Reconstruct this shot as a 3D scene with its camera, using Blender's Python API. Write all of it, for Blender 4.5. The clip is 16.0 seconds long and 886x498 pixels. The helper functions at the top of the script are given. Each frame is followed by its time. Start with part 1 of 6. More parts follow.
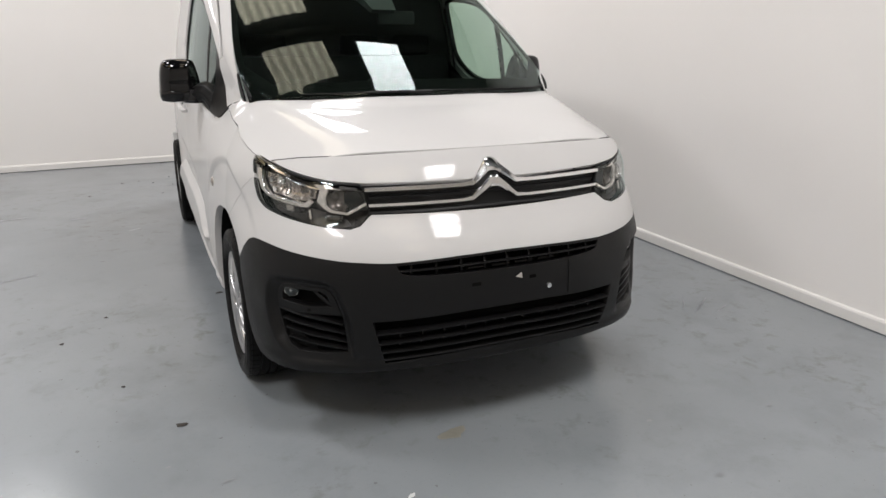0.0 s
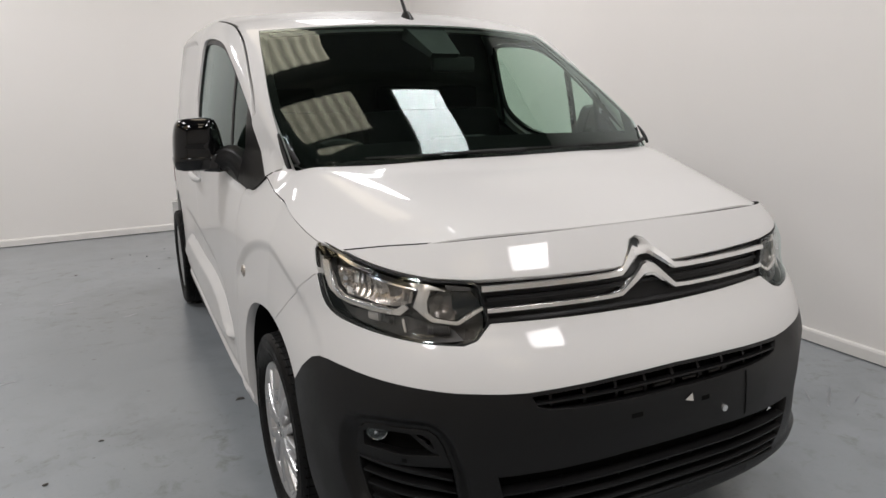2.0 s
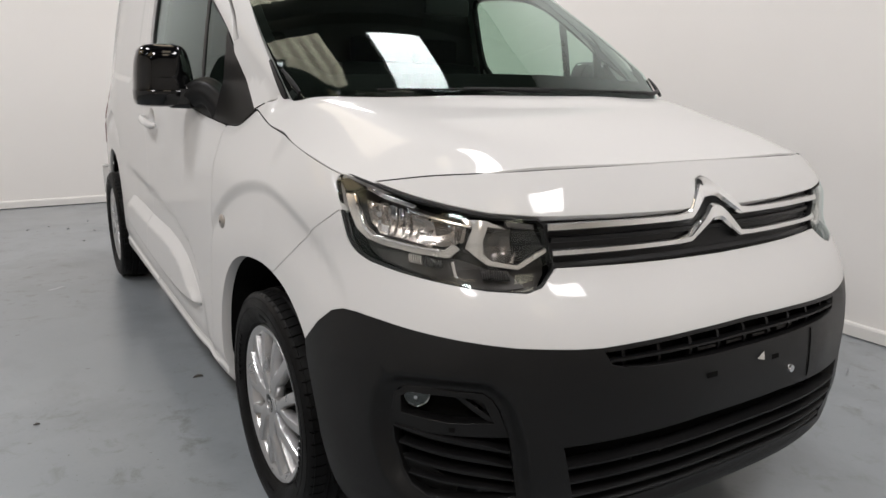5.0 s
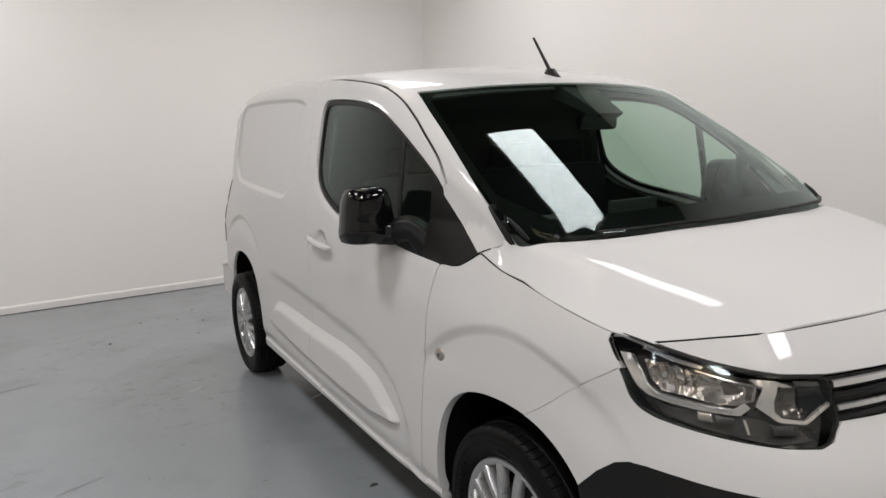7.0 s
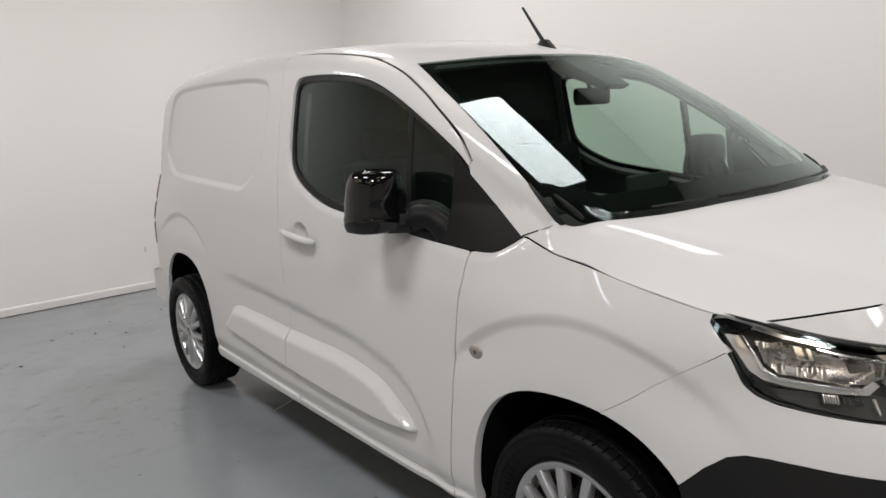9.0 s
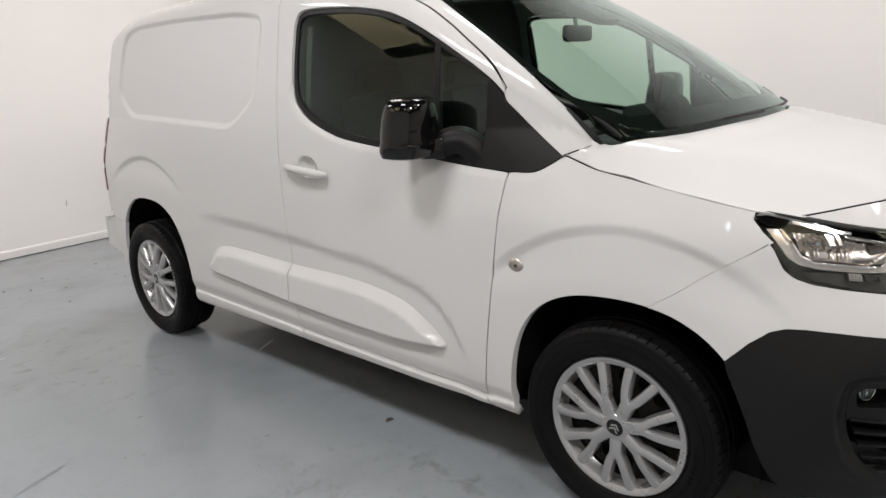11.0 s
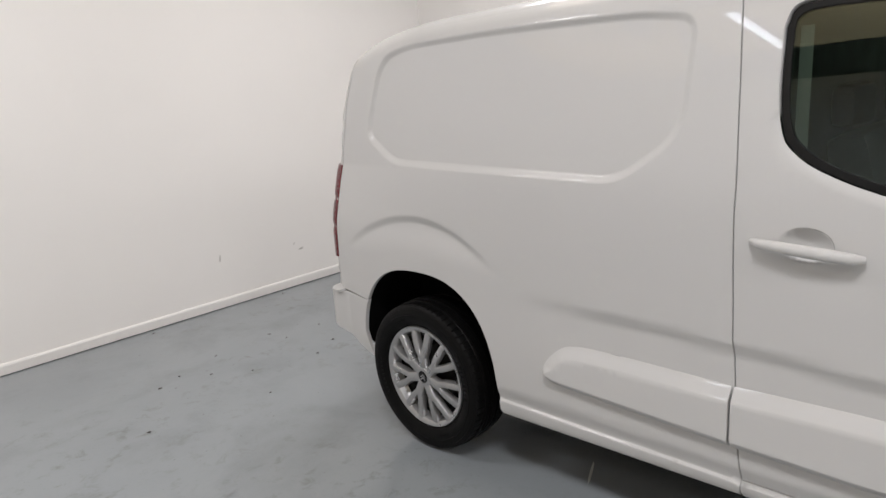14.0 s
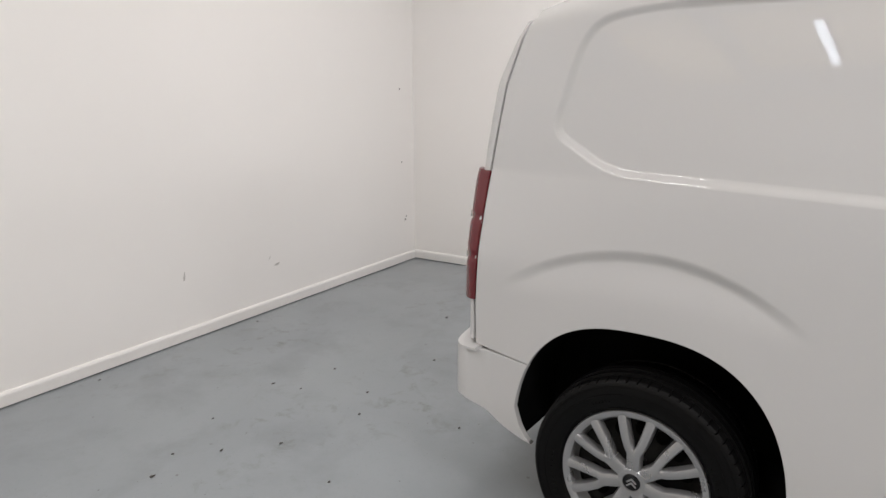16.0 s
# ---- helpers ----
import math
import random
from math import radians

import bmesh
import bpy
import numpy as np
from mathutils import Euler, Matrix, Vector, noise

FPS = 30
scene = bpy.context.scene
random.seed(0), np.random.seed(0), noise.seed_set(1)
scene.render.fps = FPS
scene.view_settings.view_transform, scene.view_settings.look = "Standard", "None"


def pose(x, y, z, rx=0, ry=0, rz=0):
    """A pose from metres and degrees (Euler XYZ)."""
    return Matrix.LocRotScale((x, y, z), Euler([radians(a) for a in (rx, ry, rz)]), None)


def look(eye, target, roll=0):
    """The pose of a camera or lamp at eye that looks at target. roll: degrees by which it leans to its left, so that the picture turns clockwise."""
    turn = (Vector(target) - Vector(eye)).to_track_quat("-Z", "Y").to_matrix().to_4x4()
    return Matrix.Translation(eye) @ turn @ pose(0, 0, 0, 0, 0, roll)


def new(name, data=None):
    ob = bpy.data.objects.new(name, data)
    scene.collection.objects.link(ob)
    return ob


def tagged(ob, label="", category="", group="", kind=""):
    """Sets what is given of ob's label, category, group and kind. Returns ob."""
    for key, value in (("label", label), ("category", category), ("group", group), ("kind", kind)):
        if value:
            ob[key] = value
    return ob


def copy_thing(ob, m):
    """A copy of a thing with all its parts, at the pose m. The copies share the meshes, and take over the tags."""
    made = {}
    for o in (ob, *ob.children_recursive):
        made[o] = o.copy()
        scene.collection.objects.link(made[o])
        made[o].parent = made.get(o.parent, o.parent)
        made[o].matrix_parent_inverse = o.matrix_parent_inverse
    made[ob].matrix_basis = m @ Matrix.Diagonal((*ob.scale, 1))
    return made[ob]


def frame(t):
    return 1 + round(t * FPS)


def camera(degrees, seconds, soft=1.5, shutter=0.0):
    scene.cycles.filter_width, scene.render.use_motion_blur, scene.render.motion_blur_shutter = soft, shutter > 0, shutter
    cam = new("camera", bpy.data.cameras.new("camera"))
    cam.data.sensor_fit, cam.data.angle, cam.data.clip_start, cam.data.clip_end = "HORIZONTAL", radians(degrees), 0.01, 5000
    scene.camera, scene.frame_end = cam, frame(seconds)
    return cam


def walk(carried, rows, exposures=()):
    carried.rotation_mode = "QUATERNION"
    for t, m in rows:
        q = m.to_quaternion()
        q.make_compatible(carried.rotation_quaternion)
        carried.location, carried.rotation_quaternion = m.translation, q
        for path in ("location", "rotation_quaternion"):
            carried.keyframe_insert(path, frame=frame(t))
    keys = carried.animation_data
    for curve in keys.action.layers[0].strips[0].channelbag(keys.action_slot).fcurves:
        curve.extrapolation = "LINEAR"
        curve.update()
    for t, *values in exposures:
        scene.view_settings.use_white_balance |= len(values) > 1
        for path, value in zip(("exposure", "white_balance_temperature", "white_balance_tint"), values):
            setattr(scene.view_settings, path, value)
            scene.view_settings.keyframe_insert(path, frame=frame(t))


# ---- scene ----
cam = camera(65.0, 16.0)
PATH = [
    (0, (-1.129, -2.881, 1.410), (-0.366, -1.130, 0.817), 0.13),
    (0.5, (-1.263, -2.844, 1.417), (-0.477, -1.106, 0.817), 0.27),
    (1, (-1.390, -2.623, 1.401), (-0.603, -0.900, 0.759), -0.58),
    (1.5, (-1.285, -2.351, 1.375), (-0.425, -0.635, 0.813), -0.16),
    (2, (-1.214, -2.100, 1.373), (-0.391, -0.332, 0.929), -1.22),
    (2.5, (-1.179, -1.864, 1.212), (-0.248, -0.152, 0.765), -1.66),
    (3, (-1.154, -1.754, 1.069), (-0.129, -0.130, 0.510), 0.35),
    (3.2, (-1.142, -1.749, 1.037), (-0.134, -0.111, 0.489), -0.32),
    (5.3, (-1.468, -1.765, 1.284), (-0.450, -0.099, 0.851), 1.20),
    (5.5, (-1.546, -1.797, 1.360), (-0.545, -0.110, 0.970), 0.61),
    (6, (-1.688, -1.751, 1.444), (-0.739, -0.030, 1.074), -0.76),
    (6.5, (-1.837, -1.640, 1.472), (-0.857, 0.067, 1.122), -0.97),
    (7, (-1.882, -1.528, 1.484), (-0.912, 0.187, 1.141), -2.06),
    (7.5, (-1.817, -1.382, 1.490), (-0.888, 0.365, 1.200), -3.01),
    (8, (-1.893, -1.258, 1.480), (-0.963, 0.489, 1.192), -2.28),
    (8.5, (-2.038, -1.143, 1.467), (-0.964, 0.511, 1.131), -2.69),
    (9, (-2.089, -1.111, 1.438), (-0.876, 0.434, 1.065), -3.24),
    (9.5, (-2.166, -1.148, 1.392), (-0.916, 0.357, 0.976), -3.46),
    (9.7, (-2.203, -1.165, 1.367), (-0.945, 0.324, 0.920), -3.51),
    (11.8, (-2.647, -0.543, 1.437), (-1.141, 0.677, 0.942), -4.0),
    (12, (-2.652, -0.432, 1.449), (-1.135, 0.778, 0.965), -4.4),
    (12.5, (-2.682, -0.161, 1.441), (-1.156, 1.045, 0.973), -2.8),
    (13, (-2.747, 0.111, 1.468), (-1.228, 1.323, 0.992), -3.8),
    (13.5, (-2.703, 0.435, 1.457), (-1.251, 1.73, 0.996), -4.7),
    (14, (-2.689, 0.764, 1.475), (-1.334, 2.166, 1.033), -4.9),
    (14.5, (-2.73, 1.149, 1.454), (-1.369, 2.555, 1.038), -3.4),
    (15, (-2.715, 1.502, 1.45), (-1.308, 2.853, 1.01), -2.3),
    (15.5, (-2.677, 1.88, 1.487), (-1.187, 3.129, 1.02), -2.1),
    (16, (-2.711, 2.261, 1.443), (-1.092, 3.343, 0.99), -0.1),
]
walk(cam, [(t, look(eye, target, roll)) for t, eye, target, roll in PATH],
     exposures=((0.0, 0.22), (1.0, 0.22), (1.5, 0.18), (2.0, 0.02), (2.5, 0.17), (3.0, 0.36), (5.5, 0.08), (6.0, 0.01), (7.0, -0.04), (7.5, -0.07), (8.0, -0.10), (8.5, -0.02), (9.0, 0.05), (9.5, 0.13), (12.0, 0.39), (13.0, 0.35),
                (14.0, 0.20), (14.5, 0.17), (16.0, 0.24)))

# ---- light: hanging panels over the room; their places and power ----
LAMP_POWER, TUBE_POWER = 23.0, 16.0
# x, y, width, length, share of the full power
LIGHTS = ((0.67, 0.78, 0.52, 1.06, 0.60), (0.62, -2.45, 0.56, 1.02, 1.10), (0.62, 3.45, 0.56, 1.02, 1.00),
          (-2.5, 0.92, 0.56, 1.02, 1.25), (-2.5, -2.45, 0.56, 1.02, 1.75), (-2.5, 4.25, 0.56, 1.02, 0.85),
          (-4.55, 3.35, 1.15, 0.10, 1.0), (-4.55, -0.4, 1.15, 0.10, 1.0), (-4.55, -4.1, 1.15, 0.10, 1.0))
world = bpy.data.worlds.new("world")
world.use_nodes = True
world.node_tree.nodes["Background"].inputs["Color"].default_value = (0.02, 0.02, 0.022, 1)
scene.world = world


# ---- materials ----
def node_mat(name):
    m = bpy.data.materials.new(name)
    m.use_nodes = True
    nt = m.node_tree
    return m, nt, nt.nodes["Principled BSDF"]


def surface(name, colour, rough=0.5, metal=0.0, coat=0.0, coat_rough=0.03, vary=0.06, scale=8.0, bump=0.0, fine=120.0, rough_vary=0.08, spec=0.5):
    """A painted, plastic or metal surface with variation at two scales."""
    m, nt, p = node_mat(name)
    tex = nt.nodes.new("ShaderNodeTexCoord")
    big, small = nt.nodes.new("ShaderNodeTexNoise"), nt.nodes.new("ShaderNodeTexNoise")
    big.inputs["Scale"].default_value, small.inputs["Scale"].default_value = scale, fine
    big.inputs["Detail"].default_value = 5
    ramp_c = nt.nodes.new("ShaderNodeMix")
    ramp_c.data_type = "RGBA"
    ramp_c.inputs["A"].default_value = (*[c * (1 - vary) for c in colour], 1)
    ramp_c.inputs["B"].default_value = (*[min(1, c * (1 + vary)) for c in colour], 1)
    rng = nt.nodes.new("ShaderNodeMapRange")
    rng.inputs["From Min"].default_value, rng.inputs["From Max"].default_value = 0.3, 0.7
    rng.inputs["To Min"].default_value, rng.inputs["To Max"].default_value = max(0.0, rough - rough_vary), min(1.0, rough + rough_vary)
    for t in (big, small):
        nt.links.new(tex.outputs["Object"], t.inputs["Vector"])
    nt.links.new(big.outputs["Fac"], ramp_c.inputs["Factor"])
    nt.links.new(ramp_c.outputs["Result"], p.inputs["Base Color"])
    nt.links.new(big.outputs["Fac"], rng.inputs["Value"])
    nt.links.new(rng.outputs["Result"], p.inputs["Roughness"])
    p.inputs["Metallic"].default_value = metal
    p.inputs["Coat Weight"].default_value, p.inputs["Coat Roughness"].default_value = coat, coat_rough
    p.inputs["Specular IOR Level"].default_value = spec
    if bump:
        b = nt.nodes.new("ShaderNodeBump")
        b.inputs["Strength"].default_value, b.inputs["Distance"].default_value = bump, 0.002
        nt.links.new(small.outputs["Fac"], b.inputs["Height"])
        nt.links.new(b.outputs["Normal"], p.inputs["Normal"])
    return m


def pane(name, tint, gloss=1.5, rough=0.0, share=1.0):
    """Thin glass: clear and tinted, with a mirror's share by the angle."""
    m, nt, p = node_mat(name)
    nt.nodes.remove(p)
    out = nt.nodes["Material Output"]
    clear, shine, mix, fr = (nt.nodes.new(k) for k in ("ShaderNodeBsdfTransparent", "ShaderNodeBsdfGlossy", "ShaderNodeMixShader", "ShaderNodeLayerWeight"))
    clear.inputs["Color"].default_value = (*tint, 1)
    shine.inputs["Color"].default_value, shine.inputs["Roughness"].default_value = (0.84, 0.95, 0.94, 1), rough
    base = ((gloss - 1) / (gloss + 1)) ** 2 * share
    power, scale_n = nt.nodes.new("ShaderNodeMath"), nt.nodes.new("ShaderNodeMapRange")
    power.operation, power.inputs[1].default_value = "POWER", 5.0
    scale_n.inputs["To Min"].default_value, scale_n.inputs["To Max"].default_value = base, 1.0
    nt.links.new(fr.outputs["Facing"], power.inputs[0])
    nt.links.new(power.outputs["Value"], scale_n.inputs["Value"])
    nt.links.new(scale_n.outputs["Result"], mix.inputs["Fac"])
    nt.links.new(clear.outputs["BSDF"], mix.inputs[1])
    nt.links.new(shine.outputs["BSDF"], mix.inputs[2])
    nt.links.new(mix.outputs["Shader"], out.inputs["Surface"])
    return m


def glow(name, colour, strength):
    m, nt, p = node_mat(name)
    p.inputs["Base Color"].default_value = (0.8, 0.8, 0.8, 1)
    p.inputs["Emission Color"].default_value, p.inputs["Emission Strength"].default_value = (*colour, 1), strength
    return m


PAINT = surface("white_paint", (0.59, 0.586, 0.582), 0.45, coat=0.55, coat_rough=0.02, vary=0.01, scale=2.0, rough_vary=0.04, spec=0.08)
PLASTIC = surface("black_plastic", (0.005, 0.005, 0.0052), 0.42, vary=0.2, scale=5.0, bump=0.2, fine=900.0, spec=0.27)
TRIM = surface("black_trim", (0.005, 0.005, 0.0054), 0.45, vary=0.1, bump=0.1, fine=600.0, spec=0.28)
GLOSS = surface("gloss_black", (0.003, 0.003, 0.0035), 0.06, vary=0.1, rough_vary=0.03, spec=0.42)
DARK = surface("dark_cavity", (0.003, 0.003, 0.003), 0.9, vary=0.2, spec=0.1)
RUBBER = surface("tyre_rubber", (0.0034, 0.0033, 0.0034), 0.50, vary=0.3, scale=14.0, bump=0.3, fine=300.0, spec=0.13)
ALLOY = surface("silver_paint", (0.46, 0.46, 0.465), 0.32, metal=0.8, coat=0.35, vary=0.06, scale=10.0)
CHROME = surface("satin_chrome", (0.78, 0.78, 0.78), 0.16, metal=1.0, vary=0.03)
STEEL = surface("dark_steel", (0.022, 0.021, 0.020), 0.5, metal=0.7, vary=0.3, scale=20.0)
RED = surface("red_lens", (0.12, 0.004, 0.010), 0.12, coat=0.35, vary=0.15, scale=30.0)
LAMP = surface("lamp_housing", (0.075, 0.072, 0.070), 0.30, metal=0.3, vary=0.2, scale=30.0)
REFLECTOR = surface("lamp_reflector", (0.44, 0.405, 0.37), 0.27, metal=0.95, vary=0.06, scale=25.0)
BRIGHT = surface("lamp_guide", (0.72, 0.69, 0.65), 0.24, metal=0.6, vary=0.05)
BOWL = surface("lamp_bowl", (0.13, 0.118, 0.108), 0.26, metal=0.6, vary=0.1, scale=20.0)
DULL = surface("lamp_base", (0.05, 0.047, 0.045), 0.5, vary=0.15, scale=30.0)
CLOTH = surface("seat_cloth", (0.013, 0.013, 0.0135), 0.9, vary=0.2, scale=40.0, bump=0.04, fine=500.0, spec=0.1)
CABIN = surface("cabin_plastic", (0.026, 0.0268, 0.027), 0.7, vary=0.15, spec=0.3)
LINER = surface("cabin_lining", (0.10, 0.10, 0.095), 0.9, vary=0.08, spec=0.1)
GLASS = pane("window_glass", (0.64, 0.77, 0.69), 1.55, share=1.1)
SCREEN_GLASS = pane("windscreen_glass", (0.68, 0.81, 0.73), 1.5, share=1.0)
LENS = pane("clear_lens", (0.93, 0.93, 0.93), 1.45)


# ---- the van's skin: front axle at y = 0, nose towards -y, its right side at -x ----
NOSE = 2.7


def ramp(v, a, b):
    k = np.clip((np.asarray(v, float) - a) / (b - a), 0, 1)
    return k * k * (3 - 2 * k)


def flow(xs, ys, n=12):
    """A table drawn as a smooth curve: returns a function."""
    xs, ys = np.array(xs, float), np.array(ys, float)
    m = np.gradient(ys, xs)
    d = np.diff(ys) / np.diff(xs)
    for k in range(1, len(xs) - 1):
        m[k] = 0.0 if d[k - 1] * d[k] <= 0 else (d[k - 1] * (xs[k + 1] - xs[k]) + d[k] * (xs[k] - xs[k - 1])) / (xs[k + 1] - xs[k - 1])
    fx, fy = [], []
    for k in range(len(xs) - 1):
        h = xs[k + 1] - xs[k]
        t = np.linspace(0, 1, n, endpoint=False)
        fx.append(xs[k] + h * t)
        fy.append((2 * t**3 - 3 * t**2 + 1) * ys[k] + (t**3 - 2 * t**2 + t) * h * m[k] + (3 * t**2 - 2 * t**3) * ys[k + 1] + (t**3 - t**2) * h * m[k + 1])
    fx, fy = np.append(np.concatenate(fx), xs[-1]), np.append(np.concatenate(fy), ys[-1])
    return lambda v: np.interp(v, fx, fy)


_front = flow( [0.20, 0.26, 0.34, 0.48, 0.58, 0.66, 0.70, 0.74, 0.78, 0.815, 0.84, 0.92, 0.98, 1.03, 1.10],
                     [0.79, 0.825, 0.862, 0.882, 0.880, 0.869, 0.856, 0.834, 0.803, 0.771, 0.757, 0.742, 0.700, 0.655, 0.56], 20)
_edge = flow([-0.25, -0.1, 0.03, 0.20, 0.43, 0.63, 0.83, 0.95, 1.10, 1.30, 1.55, 2.0, 2.6, 3.0, 3.2, 3.4],
                     [0.975, 1.078, 1.165, 1.268, 1.402, 1.512, 1.618, 1.660, 1.692, 1.718, 1.735, 1.75, 1.752, 1.738, 1.708, 1.645], 20)
_base = flow([0.18, 0.26, 0.34, 0.50, 0.62, 0.80, 1.00, 1.16, 1.30, 1.45, 1.63, 1.78],
             [0.835, 0.862, 0.872, 0.876, 0.874, 0.870, 0.868, 0.862, 0.843, 0.815, 0.775, 0.735], 20)

_crown = flow([-0.1, 0.0, 0.5, 0.72, 0.85, 1.0, 1.2, 2.0, 3.4], [0.08, 0.082, 0.085, 0.085, 0.066, 0.05, 0.042, 0.034, 0.028])


def front_length(z):
    return _front(z)


def edge_height(y):
    return _edge(y)


def half_width(y, z):
    """Half the width without details, rounded into the roof."""
    y, z = np.asarray(y, float), np.asarray(z, float)
    base = _base(z)
    k = z - 0.92
    up = np.minimum(0.5 * (k + np.sqrt(k * k + 0.0022)) / 0.27, 1)
    low_f = 1 - 0.035 * np.clip((0.75 - y) / 0.75, 0, 1.0) ** 2
    up_f = 1 - 0.142 * (np.clip(1.4 - y, 0, 1.4) / 1.2) ** 2
    low_r = 1 - 0.046 * (np.clip(y - 2.2, 0, 2) / 1.18) ** 2
    up_r = 1 - 0.085 * (np.clip(y - 2.2, 0, 2) / 0.98) ** 2
    w = base * (low_f * (1 - up) + up_f * up) * (low_r * (1 - up) + up_r * up)
    return w


ROUND = 0.10


def shoulder(y):
    """Of the turn from side to roof at y: the roof's slope there (radians), the height where the side starts to turn, the half width where the roof starts."""
    ze = edge_height(y)
    w = half_width(y, ze)
    t0 = np.arctan(2 * _crown(y) / (w - ROUND))
    return t0, ze - ROUND * np.cos(t0), w - ROUND * (1 - np.sin(t0))


def rounded(y, z):
    """half_width() with the shoulder rounded towards the roof's edge."""
    t0, zc, _ = shoulder(y)
    k = np.clip((z - zc) / ROUND, 0, np.cos(t0))
    return half_width(y, np.minimum(z, edge_height(y))) - ROUND * (1 - np.sqrt(np.maximum(1 - k * k, 0)))


def poly_distance(y, z, pts):
    """Distance to a closed outline, positive inside."""
    y, z = np.asarray(y, float), np.asarray(z, float)
    best, inside = np.full(y.shape, 1e9), np.zeros(y.shape, bool)
    for (ay, az), (by, bz) in zip(pts, pts[1:] + pts[:1]):
        dy, dz = by - ay, bz - az
        t = np.clip(((y - ay) * dy + (z - az) * dz) / (dy * dy + dz * dz + 1e-12), 0, 1)
        best = np.minimum(best, np.hypot(y - ay - t * dy, z - az - t * dz))
        cross = ((az > z) != (bz > z)) & (y < (by - ay) * (z - az) / (bz - az + 1e-12) + ay)
        inside ^= cross
    return np.where(inside, best, -best)


def spline(pts, n=6, closed=False):
    """Catmull-Rom through points."""
    p = [np.array(v, float) for v in pts]
    ext = [p[-1]] + p + [p[0], p[1]] if closed else [2 * p[0] - p[1]] + p + [2 * p[-1] - p[-2]]
    out = []
    for a, b, c, d in zip(ext, ext[1:], ext[2:], ext[3:]):
        for k in range(n):
            t = k / n
            out.append(tuple(0.5 * (2 * b + (c - a) * t + (2 * a - 5 * b + 4 * c - d) * t * t + (3 * b - a - 3 * c + d) * t ** 3)))
    if not closed:
        out.append(tuple(p[-1]))
    return out


def filleted(pts, n=7):
    """A closed outline with its corners rounded; each corner has the length that the rounding takes of its edges."""
    out = []
    for k, (y, z, t) in enumerate(pts):
        c = np.array((y, z))
        ends = []
        for q in (pts[k - 1], pts[(k + 1) % len(pts)]):
            d = np.array(q[:2]) - c
            ends.append(c + d * min(t / np.hypot(*d), 0.49))
        out += [tuple((1 - u) ** 2 * ends[0] + 2 * u * (1 - u) * c + u * u * ends[1]) for u in np.linspace(0, 1, n)]
    return out


RECESS = filleted([(1.655, 1.628, 0.07), (1.86, 1.657, 0.08), (2.40, 1.673, 0.1), (2.92, 1.672, 0.1), (3.095, 1.632, 0.12), (3.172, 1.305, 0.06), (2.965, 1.192, 0.075), (2.45, 1.176, 0.1), (1.885, 1.153, 0.075), (1.672, 1.293, 0.10)])
SILL_Y, SILL_Z = [0.36, 0.63, 1.5, 2.29], [0.288, 0.292, 0.304, 0.321]
SWAGE_Y, SWAGE_Z = [0.50, 0.585, 0.66, 0.76, 1.0, 1.5, 2.1], [0.36, 0.49, 0.575, 0.628, 0.677, 0.714, 0.742]


def details(y, z):
    """What stands proud of, or lies behind, the plain side."""
    y, z = np.asarray(y, float), np.asarray(z, float)
    d = poly_distance(y, z, RECESS)
    out = -0.0145 * (0.15 * np.clip(d / 0.028, 0, 1) + 0.85 * ramp(d, 0.0, 0.028)) * (1 - 0.35 * ramp(1.82 - y, 0.0, 0.12))
    line = np.interp(y, SWAGE_Y, SWAGE_Z)
    fade = ramp(y, 0.50, 0.64) * (1 - ramp(y, 1.9, 2.35))
    out = out - 0.015 * fade * ramp(line - z, -0.02, 0.035) * (1 - ramp(line - z, 0.10, 0.40))
    for cy, cz, rad, inner in ((-0.005, 0.30, 0.632, 0.44), (2.82, 0.30, 0.695, 0.47)):
        e = np.hypot((y - cy) * (1.0 if cy < 1 else np.where(y > cy, 0.93, 1.06)), z - cz)
        out = out - (0.0105 if cy < 1 else 0.014) * ramp(rad - e, -0.006, 0.034) * (1 - ramp(rad - e, 0.034, 0.20)) * ramp(z, *((0.66, 0.80) if cy < 1 else (0.80, 0.95)))
    step_z = np.interp(y, SILL_Y, SILL_Z)
    tuck = np.where(z > step_z, ramp(step_z + 0.055 - z, 0.0, 0.055), 1 - ramp(step_z - z, 0.001, 0.011))
    out = out - 0.010 * tuck * ramp(y, 0.30, 0.38) * (1 - ramp(y, 2.40, 2.44)) - 0.012 * ramp(0.272 - z, 0.0, 0.022)
    return out


_phi = np.concatenate([np.linspace(0, 0.1, 200) ** 1.0, np.linspace(0.1, np.pi / 2, 500)[1:]])
_rx, _ry = 0.86 * np.sin(_phi) ** (2 / NOSE), -0.80 * np.cos(_phi).clip(0) ** (2 / NOSE)
_arc = np.concatenate([[0], np.cumsum(np.hypot(np.diff(_rx), np.diff(_ry)))])
SIDE = float(_arc[-1])
TAIL_Y, TAIL_N = 3.40, 2.2


_full = flow([0.2, 0.5, 0.6, 0.7, 0.8, 0.9, 0.96, 1.0, 1.1], [0.004, 0.007, 0.010, 0.015, 0.027, 0.033, 0.031, 0.026, 0.012])


def tail_start(z):
    return np.interp(z, [1.15, 1.45, 1.70], [3.40, 3.37, 3.27])



def tail_length(z):
    return np.interp(z, [0.25, 0.45, 0.62, 1.2, 1.5, 1.72], [0.08, 0.08, 0.08, 0.08, 0.075, 0.06])


